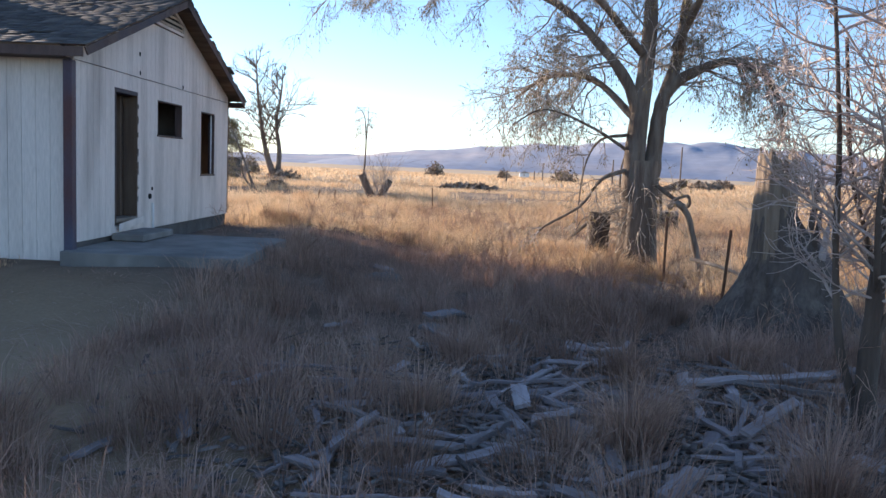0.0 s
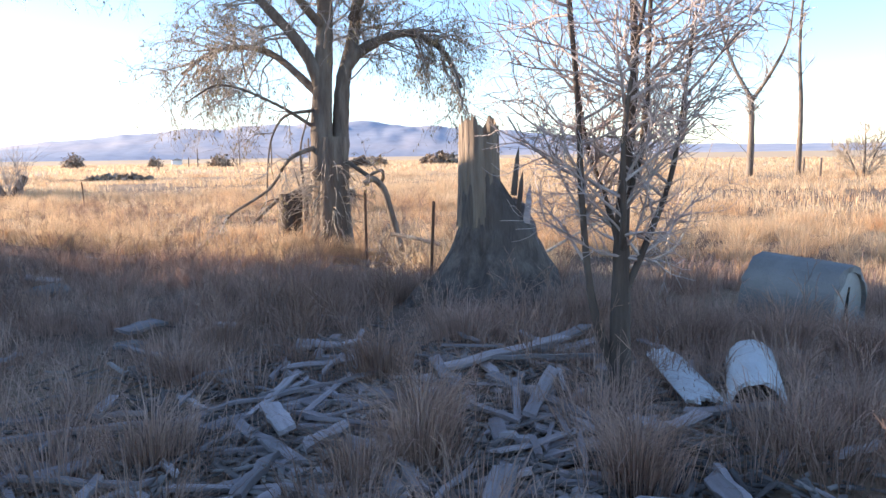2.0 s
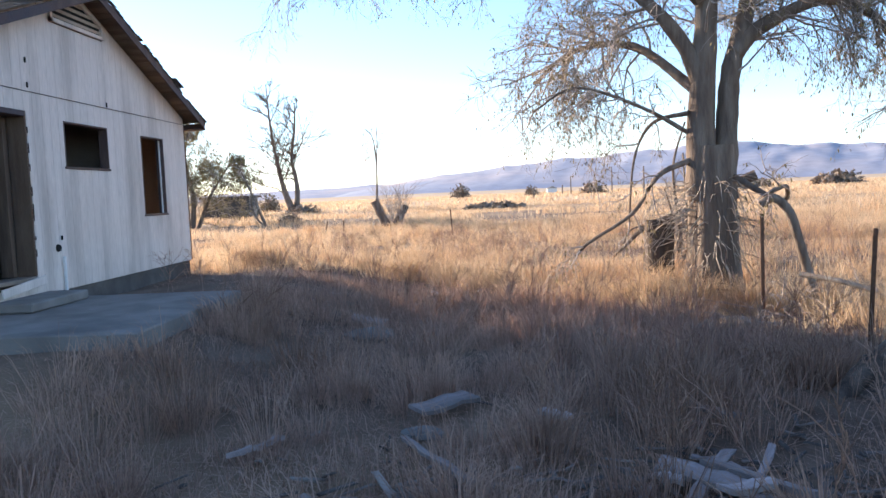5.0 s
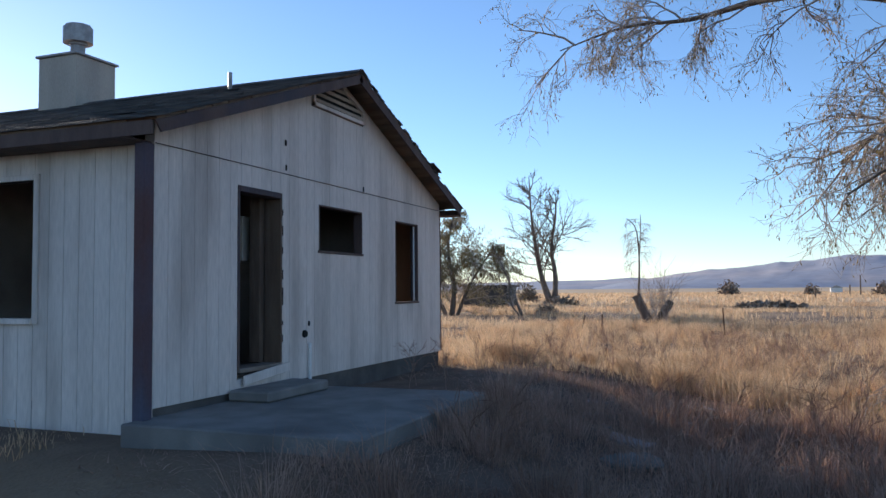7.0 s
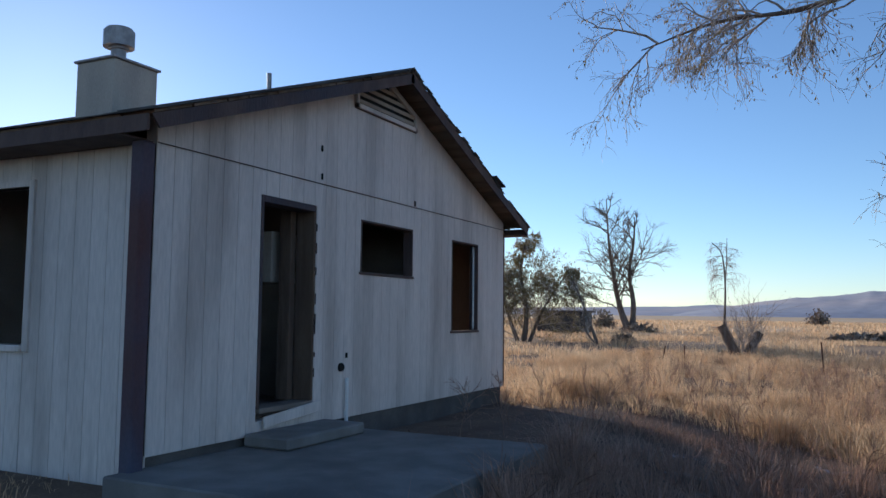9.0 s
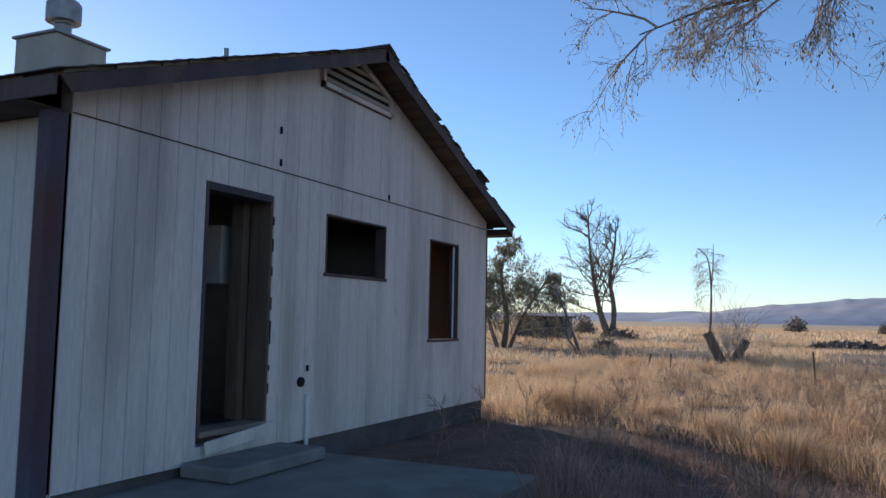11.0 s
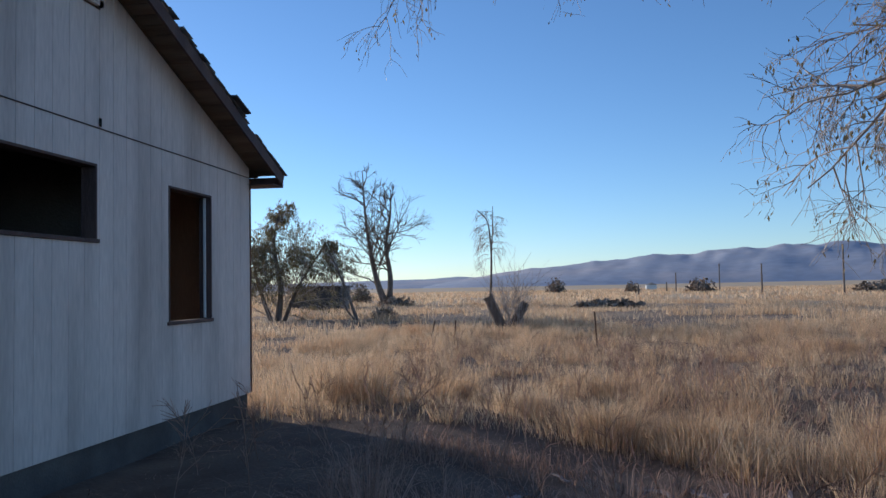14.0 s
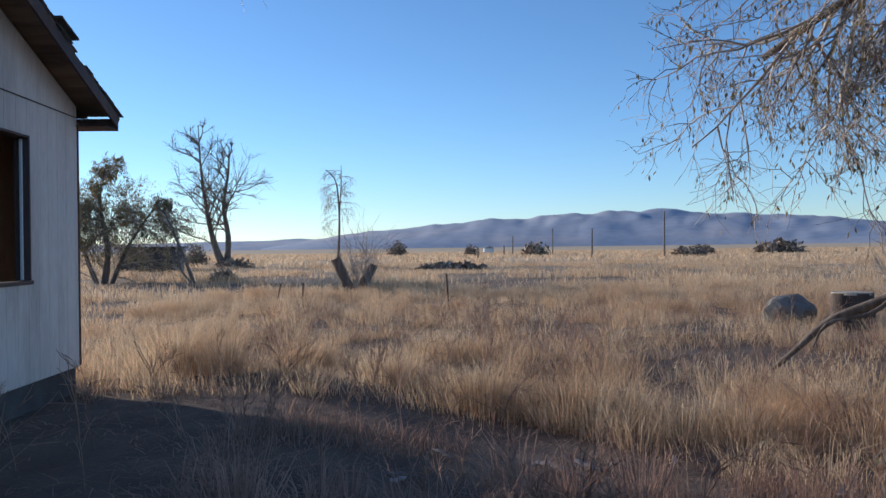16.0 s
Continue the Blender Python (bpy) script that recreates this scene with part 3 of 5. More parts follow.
def flared_trunk(base, top, r0, r1, flare, seed, lobes=6, height_rows=14, sides=28, jag=0.0, decay=5.0):
    """A trunk with buttressed foot and ribbed bark; jag breaks its top off unevenly."""
    r = random.Random(seed)
    V, F = [], []
    ph = [r.uniform(0, 6.283) for _ in range(4)]
    for i in range(height_rows + 1):
        f = i / height_rows
        c = Vector(base).lerp(Vector(top), f)
        rad = r0 + (r1 - r0) * f + flare * math.exp(-f * decay)
        for j in range(sides):
            t = 6.2832 * j / sides
            k = 1 + (0.10 + 0.16 * math.exp(-f * 4)) * math.sin(lobes * t + ph[0]) * 0.6 + 0.06 * math.sin(3 * t + ph[1] + f * 2) + 0.05 * math.sin(11 * t + ph[2])
            z = c.z
            if jag and f > 0.55:
                z += jag * (f - 0.55) / 0.45 * (0.6 * math.sin(2 * t + ph[3]) + 0.4 * math.sin(5 * t + ph[1]) + r.uniform(-0.35, 0.35))
            V.append((c.x + rad * k * math.cos(t), c.y + rad * k * math.sin(t), z))
    for i in range(height_rows):
        for j in range(sides):
            a, b = i * sides + j, i * sides + (j + 1) % sides
            F.append((a, b, b + sides, a + sides))
    return V, F


def trunk_mesh(name, *args, **kw):
    V, F = flared_trunk(*args, **kw)
    return mesh_arrays(name, V, np.array(F).ravel(), np.full(len(F), 4), True)


def limb_part(name, tree, ctrl, r0, r1, material=None, sides=10, label=""):
    pts = smooth_path(ctrl, 5)
    n = len(pts)
    rr = random.Random(len(ctrl) + int(abs(ctrl[0][0]) * 100))
    tb = Tubes()
    tb.add(pts, [(r0 + (r1 - r0) * (i / (n - 1)) ** 0.8) * rr.uniform(0.92, 1.08) for i in range(n)], sides)
    part(name, tb.mesh(name), material or M_BARK, tree, label)
    return pts


# the big weeping tree beside the fence
GT = gz(8.85, 3.8)
tree = thing("willow_tree", (8.85, 3.8, GT), "large half-bare weeping tree with forked grey-brown trunk", "tree")
part("trunk", trunk_mesh("trunk", (0, 0, -0.25), (0.03, 0, 2.15), 0.34, 0.30, 0.14, 3), M_BARK, tree, "thick furrowed trunk")
W = lambda *p: [(a - 8.85, b - 3.8, c - GT) for a, b, c in p]
limbs = []
limbs.append(limb_part("stem", tree, W((8.72, 3.8, 1.0), (8.72, 3.8, 2.0), (8.80, 3.8, 3.1), (8.86, 3.85, 4.4), (8.8, 4.0, 6.2), (8.9, 4.2, 8.0)), 0.24, 0.07))
limbs.append(limb_part("stem", tree, W((9.02, 3.82, 1.0), (9.08, 3.82, 2.0), (9.16, 3.82, 2.8), (9.42, 3.9, 3.7), (9.6, 4.0, 5.2), (9.9, 4.1, 7.2)), 0.19, 0.06))
limbs.append(limb_part("limb", tree, W((8.72, 3.8, 2.65), (8.5, 3.8, 3.15), (8.05, 3.9, 3.75), (7.2, 4.6, 4.7), (5.9, 5.8, 5.35), (4.6, 6.9, 5.55), (3.5, 7.2, 5.65), (2.4, 7.25, 5.4)), 0.13, 0.01))
limbs.append(limb_part("limb", tree, W((9.22, 3.82, 3.0), (9.55, 3.75, 3.32), (10.3, 3.6, 3.6), (10.9, 3.4, 3.3), (11.2, 3.2, 2.6)), 0.13, 0.035))
limbs.append(limb_part("limb", tree, W((8.7, 3.85, 2.5), (8.0, 4.7, 3.3), (7.2, 5.5, 3.4), (6.6, 6.1, 3.0)), 0.08, 0.03))
limbs.append(limb_part("limb", tree, W((8.7, 3.7, 3.7), (7.4, 2.9, 4.7), (5.8, 2.6, 5.0), (4.2, 3.0, 4.8)), 0.08, 0.025))
limbs.append(limb_part("limb", tree, W((9.3, 3.7, 3.8), (9.7, 2.5, 5.0), (10.2, 1.2, 5.1)), 0.08, 0.025))
low = []
low.append(limb_part("low_limb", tree, W((8.55, 3.75, 1.55), (8.1, 3.72, 1.35), (7.75, 3.75, 0.85), (7.15, 3.9, 0.45), (6.95, 3.95, 0.25)), 0.045, 0.015))
low.append(limb_part("low_limb", tree, W((8.55, 3.75, 2.2), (8.1, 4.0, 2.1), (7.85, 4.1, 1.6), (7.75, 4.1, 0.6)), 0.035, 0.01))
low.append(limb_part("low_limb", tree, W((8.6, 3.8, 1.9), (7.9, 3.7, 2.3), (7.0, 3.6, 2.6), (6.4, 3.6, 2.3)), 0.035, 0.012))
low.append(limb_part("low_limb", tree, W((9.1, 3.6, 1.3), (9.5, 3.0, 0.95), (9.35, 2.4, 1.15), (9.0, 2.15, 1.05)), 0.045, 0.02))
tw, lv, r = Tubes(), [], random.Random(21)
DROOP = [(5, 0.8, 0.62, 0.2, 0.05), (5, 0.85, 0.62, 0.22, 0.11), (4, 0.85, 0.6, 0.24, 0.15), (0, 0, 0, 0.2, 0.12)]
for k, (pts, num, ln) in enumerate(((limbs[0], 22, 1.5), (limbs[1], 20, 1.5), (limbs[2], 38, 0.95), (limbs[3], 22, 1.0), (limbs[4], 26, 1.15), (limbs[5], 5, 0.7), (limbs[6], 14, 1.2), (low[0], 6, 0.55), (low[1], 6, 0.6), (low[2], 10, 0.8), (low[3], 5, 0.4))):
    for i in range(num):
        t = r.uniform(0.3 if k < 2 else 0.22, 1.0) * (len(pts) - 1.001)
        i0 = int(t)
        q = pts[i0].lerp(pts[i0 + 1], t - i0)
        dd = (pts[i0 + 1] - pts[i0]).normalized()
        grow(tw, lv, r, q, spread(r, dd, r.uniform(0.5, 1.2)), 0.014 if k > 6 else 0.022, ln * r.uniform(0.6, 1.2), 0 if k < 7 else 1, DROOP)
tagged(part("crown", tw.mesh("twigs"), M_TWIG, tree, "pale drooping twigs"), kind="stuff")
tagged(part("foliage", leaf_mesh("leaves", lv, r, 0.06, 0.24), M_LEAF, tree, "few dry hanging leaves"), kind="stuff")
# hanging shreds of bark and suckers round the trunk
sh = Tubes()
for i in range(150):
    a = r.uniform(0, 6.283)
    z = r.uniform(0.5, 1.75)
    p = Vector((0.36 * math.cos(a), 0.36 * math.sin(a), z))
    sh.add(twig_path(r, p, Vector((math.cos(a) * 0.6, math.sin(a) * 0.6, r.uniform(-0.6, 0.5))).normalized(), r.uniform(0.3, 0.8), 4, 0.2, 0.3), [0.009, 0.008, 0.006, 0.004, 0.003], 3)
tagged(part("sucker_fringe", sh.mesh("suckers"), M_DEADWOOD, tree, "hanging pale suckers and bark shreds"), kind="stuff")

# fallen hooked limb by the fence
hook = thing("fallen_limb", (9.3, 2.1, gz(9.3, 2.1)), "broken hooked limb lying against the fence post", "dead branch")
H0 = gz(9.3, 2.1)
HW = lambda *p: [(a - 9.3, b - 2.1, c - H0) for a, b, c in p]
limb_part("bough", hook, HW((8.95, 2.12, 0.95), (9.1, 2.1, 1.02), (9.28, 2.12, 0.85), (9.4, 2.15, 0.5), (9.5, 2.2, 0.2), (9.6, 2.2, -0.2)), 0.05, 0.06, sides=8)
limb_part("broken_end", hook, HW((9.35, 2.0, 0.12), (9.7, 1.7, 0.05), (10.0, 1.5, -0.05)), 0.035, 0.03, M_DEADWOOD, 7, "pale splintered wood")
tw, r = Tubes(), random.Random(8)
for i in range(26):
    p = Vector((r.uniform(-0.5, 0.8), r.uniform(-1.0, 0.6), 0.02))
    grow(tw, None, r, p, Vector((r.gauss(0, 0.8), r.gauss(0, 0.8), 0.5)).normalized(), 0.012, r.uniform(0.5, 1.0), 1, DROOP[:3])
tagged(part("brush", tw.mesh("brush"), M_TWIG, hook, "tangle of fallen twigs"), kind="stuff")

# tall broken stump
ROOTS = random.Random(77)
SX, SY = 9.42, -1.2
SZ = gz(SX, SY)
stump = thing("tree_stump", (SX, SY, SZ), "tall broken-off hollow stump with flared foot", "stump")


def stump_mesh(seed):
    """A ribbed column on a wide rooted foot, swelling to a broken buttress on one side, with a jagged top."""
    r_ = random.Random(seed)
    rows_, sides = 40, 72
    lean = math.radians(-26)
    ph = [r_.uniform(0, 6.283) for _ in range(5)]
    teeth = [r_.uniform(-0.16, 0.12) for _ in range(sides)]
    V, F = [], []
    for i in range(rows_ + 1):
        h = -0.25 + 1.72 * i / rows_
        rad = float(np.interp(h, (-0.25, 0.0, 0.3, 0.62, 0.92, 1.5, 2.3), (0.98, 0.86, 0.58, 0.37, 0.26, 0.235, 0.215)))
        swell = float(np.interp(h, (0.0, 0.62, 0.92, 1.2, 1.45), (0.28, 0.42, 0.38, 0.2, 0.0)))
        foot = math.exp(-max(h, 0) * 2.2)
        for j in range(sides):
            t = 6.2832 * j / sides
            k = 1 + foot * (0.13 * math.sin(5 * t + ph[0]) + 0.07 * math.sin(9 * t + ph[1] + h)) + 0.05 * math.sin(3 * t + ph[2] + h) + 0.028 * math.sin(17 * t + ph[3] + 0.8 * math.sin(2 * h)) + 0.02 * math.sin(29 * t + ph[4] - h)
            q = rad * k + swell * max(0.0, math.cos(t - lean)) ** 3 + 0.03 * noise.noise(Vector((math.cos(t) * 3, math.sin(t) * 3, h * 4)))
            z = h + (max(0.0, h - 1.15) / 0.32) * (0.6 * teeth[j] + 0.12 * math.sin(2 * t + ph[1]))
            V.append((q * math.cos(t), q * math.sin(t), z))
    for i in range(rows_):
        for j in range(sides):
            a, b = i * sides + j, i * sides + (j + 1) % sides
            F.append((a, b, b + sides, a + sides))
    return mesh_arrays("bole", V, np.array(F).ravel(), np.full(len(F), 4), True)


part("bole", stump_mesh(12), M_STUMPBARK, stump, "deeply furrowed grey-brown bark")
part("heartwood", trunk_mesh("heartwood", (0, 0, 0.9), (-0.02, 0, 2.16), 0.245, 0.225, 0.0, 15, lobes=13, height_rows=16, sides=64, jag=0.15), M_BAREWOOD, stump, "bare bleached wood of the broken top")


def splinter(right, near, h0, h1, w, material, label=""):
    """A torn sliver of wood standing on the buttress."""
    bm = prism([(-w, h0), (w, h0), (w * 0.8, h0 + (h1 - h0) * 0.6), (w * 0.1, h1), (-w * 0.7, h0 + (h1 - h0) * 0.72)], "y", -0.025, 0.02)
    ob_ = part("splinter", bm, material, stump, label)
    ob_.matrix_basis = pose(0.9 * right + 0.43 * -near, -0.43 * right - 0.9 * near, 0, 0, 6, -26)


# the pale sliver paints the sun's bright strip on the left edge
splinter(-0.27, 0.05, 1.75, 2.28, 0.035, M_DEADWOOD, "pale sliver standing in for the sunlit left edge")
splinter(0.28, 0.1, 1.3, 1.92, 0.04, M_STUMPBARK)
splinter(0.36, 0.12, 1.1, 1.62, 0.035, M_STUMPBARK)
splinter(0.47, 0.14, 0.95, 1.45, 0.045, M_BOARD)
slab_ = part("split_slab", prism([(-0.2, 0.62), (0.24, 0.6), (0.19, 0.95), (0.06, 1.22), (-0.08, 1.3), (-0.17, 1.12)], "y", -0.03, 0.03), M_BOARD, stump, "bare pale grey split face of the broken buttress")
slab_.matrix_basis = pose(0.9 * 0.5 - 0.43 * 0.27, -0.43 * 0.5 - 0.9 * 0.27, 0, -14, 0, -26)
for i in range(9):
    a = ROOTS.uniform(0, 6.283)
    r0_ = ROOTS.uniform(0.6, 0.75)
    limb_part("root", stump, ((r0_ * math.cos(a), r0_ * math.sin(a), 0.16), (1.25 * r0_ * math.cos(a + 0.1), 1.25 * r0_ * math.sin(a + 0.1), 0.1), (1.7 * r0_ * math.cos(a + 0.2), 1.7 * r0_ * math.sin(a + 0.2), -0.08)), 0.13, 0.05, M_STUMPBARK, 9)

# bare many-stemmed shrub in the yard
HX, HY = 8.5, -5.47
shrub = thing("bare_shrub", (HX, HY, gz(HX, HY)), "leafless many-stemmed shrub with reddish tangled twigs", "shrub")
tw, r = Tubes(), random.Random(33)
BRANCHY = [(7, 0.75, 0.5, 0.13, -0.06), (4, 0.85, 0.6, 0.2, -0.04), (0, 0, 0, 0.25, 0.0)]
stems = [((-0.02, 0.0, -0.1), (0.0, 0.02, 0.8), (0.02, 0.03, 1.5), (0.08, 0.0, 2.4), (0.06, 0.05, 3.5)), ((-0.05, 0.03, 0.2), (-0.2, 0.08, 0.7), (-0.27, 0.12, 1.4), (-0.3, 0.15, 2.2), (-0.42, 0.15, 3.2)), ((0.0, 0.0, 0.75), (0.16, -0.06, 1.15), (0.34, -0.14, 1.75), (0.45, -0.2, 2.8)), ((0.0, 0.0, 1.1), (-0.1, -0.14, 1.4), (-0.14, -0.2, 2.0), (-0.05, -0.3, 2.9)), ((0.02, 0.03, 0.9), (0.05, 0.2, 1.3), (-0.05, 0.45, 2.0), (-0.15, 0.5, 3.0)), ((0.0, 0.0, 1.4), (0.2, 0.05, 1.9), (0.28, 0.1, 2.6), (0.3, 0.1, 3.4))]
for i, c in enumerate(stems):
    pts = limb_part("stem", shrub, c, (0.10, 0.038, 0.032, 0.03, 0.028, 0.034)[i], 0.014, M_DARKBARK, 9)
    for j in range(15 if i else 22):
        t = r.uniform(0.34 if i < 2 else 0.15, 1.0) * (len(pts) - 1.001)
        i0 = int(t)
        q = pts[i0].lerp(pts[i0 + 1], t - i0)
        a = r.uniform(0, 6.283)
        grow(tw, None, r, q, Vector((math.cos(a), math.sin(a), r.uniform(0.0, 1.1))).normalized(), 0.0135, r.uniform(0.5, 1.05), 0, BRANCHY)
tagged(part("crown", tw.mesh("twigs"), M_SHRUBTWIG, shrub, "dense reddish-grey twigs"), kind="stuff")


def bare_tree(name, at, label, stems_, spec, seed, n_side, side_len, material, twigrad=0.02, leaf=None, category="tree"):
    z = gz(*at)
    tr = thing(name, (at[0], at[1], z), label, category)
    t_, lv_, r_ = Tubes(), [], random.Random(seed)
    for c, ra, rb, lo in stems_:
        pts = limb_part("trunk", tr, c, ra, rb, sides=8)
        for j in range(n_side):
            t = r_.uniform(lo, 0.93) * (len(pts) - 1.001)
            i0 = int(t)
            q = pts[i0].lerp(pts[i0 + 1], t - i0)
            dd = (pts[i0 + 1] - pts[i0]).normalized()
            fade = 1.4 - 1.2 * t / len(pts)
            grow(t_, lv_, r_, q, spread(r_, dd, r_.uniform(0.6, 1.1)), twigrad, side_len * fade * r_.uniform(0.6, 1.2), 0, spec)
    if t_.f:
        tagged(part("crown", t_.mesh("branches"), material, tr), kind="stuff")
    if leaf:
        tagged(part("foliage", leaf_mesh("leaves", lv_, r_, leaf[0], leaf[1], leaf[2]), M_LEAF, tr), kind="stuff")
    return tr


UP = [(6, 0.6, 0.5, 0.12, -0.08), (4, 0.7, 0.55, 0.15, -0.06), (0, 0, 0, 0.15, -0.03)]
HANG = [(6, 0.6, 0.6, 0.15, 0.2), (4, 0.6, 0.6, 0.15, 0.3), (0, 0, 0, 0.15, 0.2)]
bare_tree("dead_tree", (-15.0, 79.0), "bare twin-trunk dead tree out in the field", [(((0, 0, -0.3), (-1.0, 0, 2.5), (-1.7, 0, 6), (-2.2, 0, 10), (-2.4, 0, 14)), 0.42, 0.04, 0.15), (((0.2, 0, -0.3), (0.4, 0, 3), (0.0, 0, 6), (0.5, 0, 9.5), (0.6, 0, 12)), 0.38, 0.04, 0.25)], [(6, 0.65, 0.5, 0.12, -0.02), (4, 0.7, 0.55, 0.15, -0.03), (2, 0.7, 0.5, 0.15, -0.03), (0, 0, 0, 0.1, 0)], 41, 18, 5.6, M_BARK, 0.075)
fork = bare_tree("forked_snag", (1.25, 29.6), "dead forked trunk sawn short, one whip still standing", [(((0, 0, -0.2), (-0.3, 0, 0.5), (-0.66, 0, 1.35)), 0.25, 0.19, 2.0), (((0.05, 0, -0.2), (0.35, 0, 0.35), (0.8, 0, 1.1)), 0.23, 0.16, 2.0)], UP, 42, 0, 1, M_TWIG)
limb_part("whip", fork, ((-0.6, 0, 1.0), (-0.52, 0, 2.0), (-0.5, 0, 3.2), (-0.62, 0, 4.3), (-1.0, 0, 4.75)), 0.06, 0.015, sides=6)
limb_part("whip", fork, ((-0.5, 0, 3.0), (-0.42, 0, 4.0), (-0.4, 0, 4.9)), 0.035, 0.01, sides=6)
tw, r = Tubes(), random.Random(52)
for i in range(26):
    z = r.uniform(2.6, 4.7)
    grow(tw, None, r, Vector((-0.5 + r.gauss(0, 0.05), 0, z)), Vector((r.uniform(-1, 0.5), r.gauss(0, 0.5), 0.2)).normalized(), 0.012, 0.6, 0, HANG)
for i in range(40):
    grow(tw, None, r, Vector((r.uniform(-0.1, 0.7), r.gauss(0, 0.2), 0.1)), Vector((r.gauss(0, 0.25), r.gauss(0, 0.2), 1)).normalized(), 0.014, r.uniform(1.2, 2.7), 1, UP)
tagged(part("crown", tw.mesh("whips"), M_TWIG, fork, "thin pale whips"), kind="stuff")
bare_tree("leaning_snag", (-8.0, 42.0), "thin leaning dead sapling in the grass", [(((0, 0, -0.2), (-0.5, 0, 1.2), (-1.3, 0, 3.2), (-2.0, 0, 4.6)), 0.12, 0.02, 0.3), (((0, 0, -0.2), (-0.8, 0, 0.9), (-0.9, 0, 2.8)), 0.08, 0.02, 0.3)], UP, 43, 7, 0.9, M_TWIG, 0.025)
bare_tree("leafy_tree", (-13.5, 44.0), "grey-green half-leafed tree behind the house", [(((0, 0, -0.3), (0.2, 0, 2.0), (-0.2, 0, 4.5), (0.2, 0, 6.6)), 0.24, 0.05, 0.06), (((0.3, 0, -0.3), (1.2, 0, 1.8), (2.1, 0, 3.2), (2.8, 0, 4.2)), 0.14, 0.04, 0.06), (((-0.3, 0, -0.3), (-1.2, 0, 2.2), (-1.8, 0, 5.0)), 0.16, 0.04, 0.06)], [(7, 0.7, 0.6, 0.15, 0.0), (6, 0.7, 0.6, 0.18, 0.05), (4, 0.7, 0.6, 0.2, 0.08), (0, 0, 0, 0.2, 0.05)], 44, 17, 2.5, M_TWIG, 0.03, (0.13, 0.9, 1))
bare_tree("bare_poplar", (47.0, 33.0), "tall leafless forked poplar far across the field", [(((0, 0, -0.3), (0.1, 0, 3.0), (0, 0, 5.6)), 0.27, 0.2, 0.6), (((0, 0, 5.4), (-0.9, 0.9, 7.8), (-1.5, 1.5, 10.5), (-1.9, 1.9, 14.0)), 0.18, 0.04, 0.15), (((0, 0, 5.2), (0.9, -0.9, 7.2), (1.6, -1.6, 9.5), (1.8, -1.8, 13.0)), 0.17, 0.04, 0.15)], UP, 61, 9, 1.8, M_TWIG, 0.045)
bare_tree("bare_poplar", (49.2, 30.8), "tall straight leafless poplar far across the field", [(((0, 0, -0.3), (0.1, 0, 4.5), (-0.1, 0.1, 9.0), (0.1, 0, 15.0)), 0.24, 0.06, 0.5)], UP, 62, 16, 1.9, M_TWIG, 0.045)
bare_tree("far_sapling", (51.8, 27.75), "pale bare sapling far across the field", [(((0, 0, -0.3), (0.1, 0, 1.8), (0, 0, 3.5)), 0.12, 0.03, 0.1), (((0.3, 0, -0.3), (0.6, -0.2, 1.2), (1.2, -0.8, 2.9)), 0.1, 0.02, 0.1), (((-0.3, 0, -0.3), (-0.8, 0.4, 1.2), (-1.1, 0.8, 2.2)), 0.1, 0.02, 0.1)], UP, 66, 16, 1.5, M_DEADWOOD, 0.035)
bare_tree("far_sapling", (53.4, 25.7), "pale bare sapling far across the field", [(((0, 0, -0.3), (0.0, 0, 1.2), (0.1, 0, 2.8)), 0.1, 0.04, 0.5)], UP, 67, 4, 0.6, M_DEADWOOD, 0.02)
# suckers and a drooping limb beyond the big tree
suck = bare_tree("sapling_clump", (9.6, 8.6), "clump of slender bare saplings below the big tree", [(((0, 0, -0.2), (-0.05, 0, 0.8), (-0.15, 0, 1.9), (0.1, 0, 2.8)), 0.05, 0.018, 0.4), (((0.08, 0.05, -0.2), (0.1, 0, 0.9), (0.05, 0, 2.2)), 0.045, 0.015, 0.4), (((-0.08, 0, -0.2), (-0.12, 0, 0.7), (-0.3, 0.1, 1.5)), 0.035, 0.014, 0.4), (((0.12, 0.05, -0.2), (0.22, 0, 0.9), (0.45, 0, 1.9)), 0.04, 0.014, 0.4)], UP, 71, 7, 0.7, M_TWIG, 0.01)
snag = thing("broken_bough", (9.0, 9.6, gz(9.0, 9.6)), "big broken bough drooping to the ground", "dead branch")
limb_part("bough", snag, ((2.2, -0.6, 1.75), (1.5, -0.4, 1.45), (0.8, -0.2, 1.05), (0.1, 0, 0.75), (-0.35, 0.1, 0.35), (-0.7, 0.2, 0.0)), 0.11, 0.03, sides=8)
limb_part("side_branch", snag, ((0.9, -0.2, 1.1), (0.3, -0.5, 0.85), (-0.3, -0.6, 0.75), (-0.5, -0.6, 0.45)), 0.04, 0.012, sides=6)
limb_part("side_branch", snag, ((1.6, -0.4, 1.5), (1.7, -0.2, 0.9), (1.5, 0, 0.3), (1.5, 0, -0.05)), 0.05, 0.03, sides=6)
cs = thing("sawn_stump", (12.2, 14.7, gz(12.2, 14.7)), "dark sawn stump standing in the dry grass", "stump")
part("bole", trunk_mesh("bole", (0, 0, -0.2), (0.02, 0, 0.72), 0.42, 0.38, 0.06, 81, lobes=5, height_rows=6), M_DARKBARK, cs)
bm = bmesh.new()
bmesh.ops.create_cone(bm, cap_ends=True, segments=28, radius1=0.385, radius2=0.37, depth=0.05)
ob = part("cut_face", bm, M_DEADWOOD, cs, "pale cut top")
ob.location = (0.02, 0, 0.71)


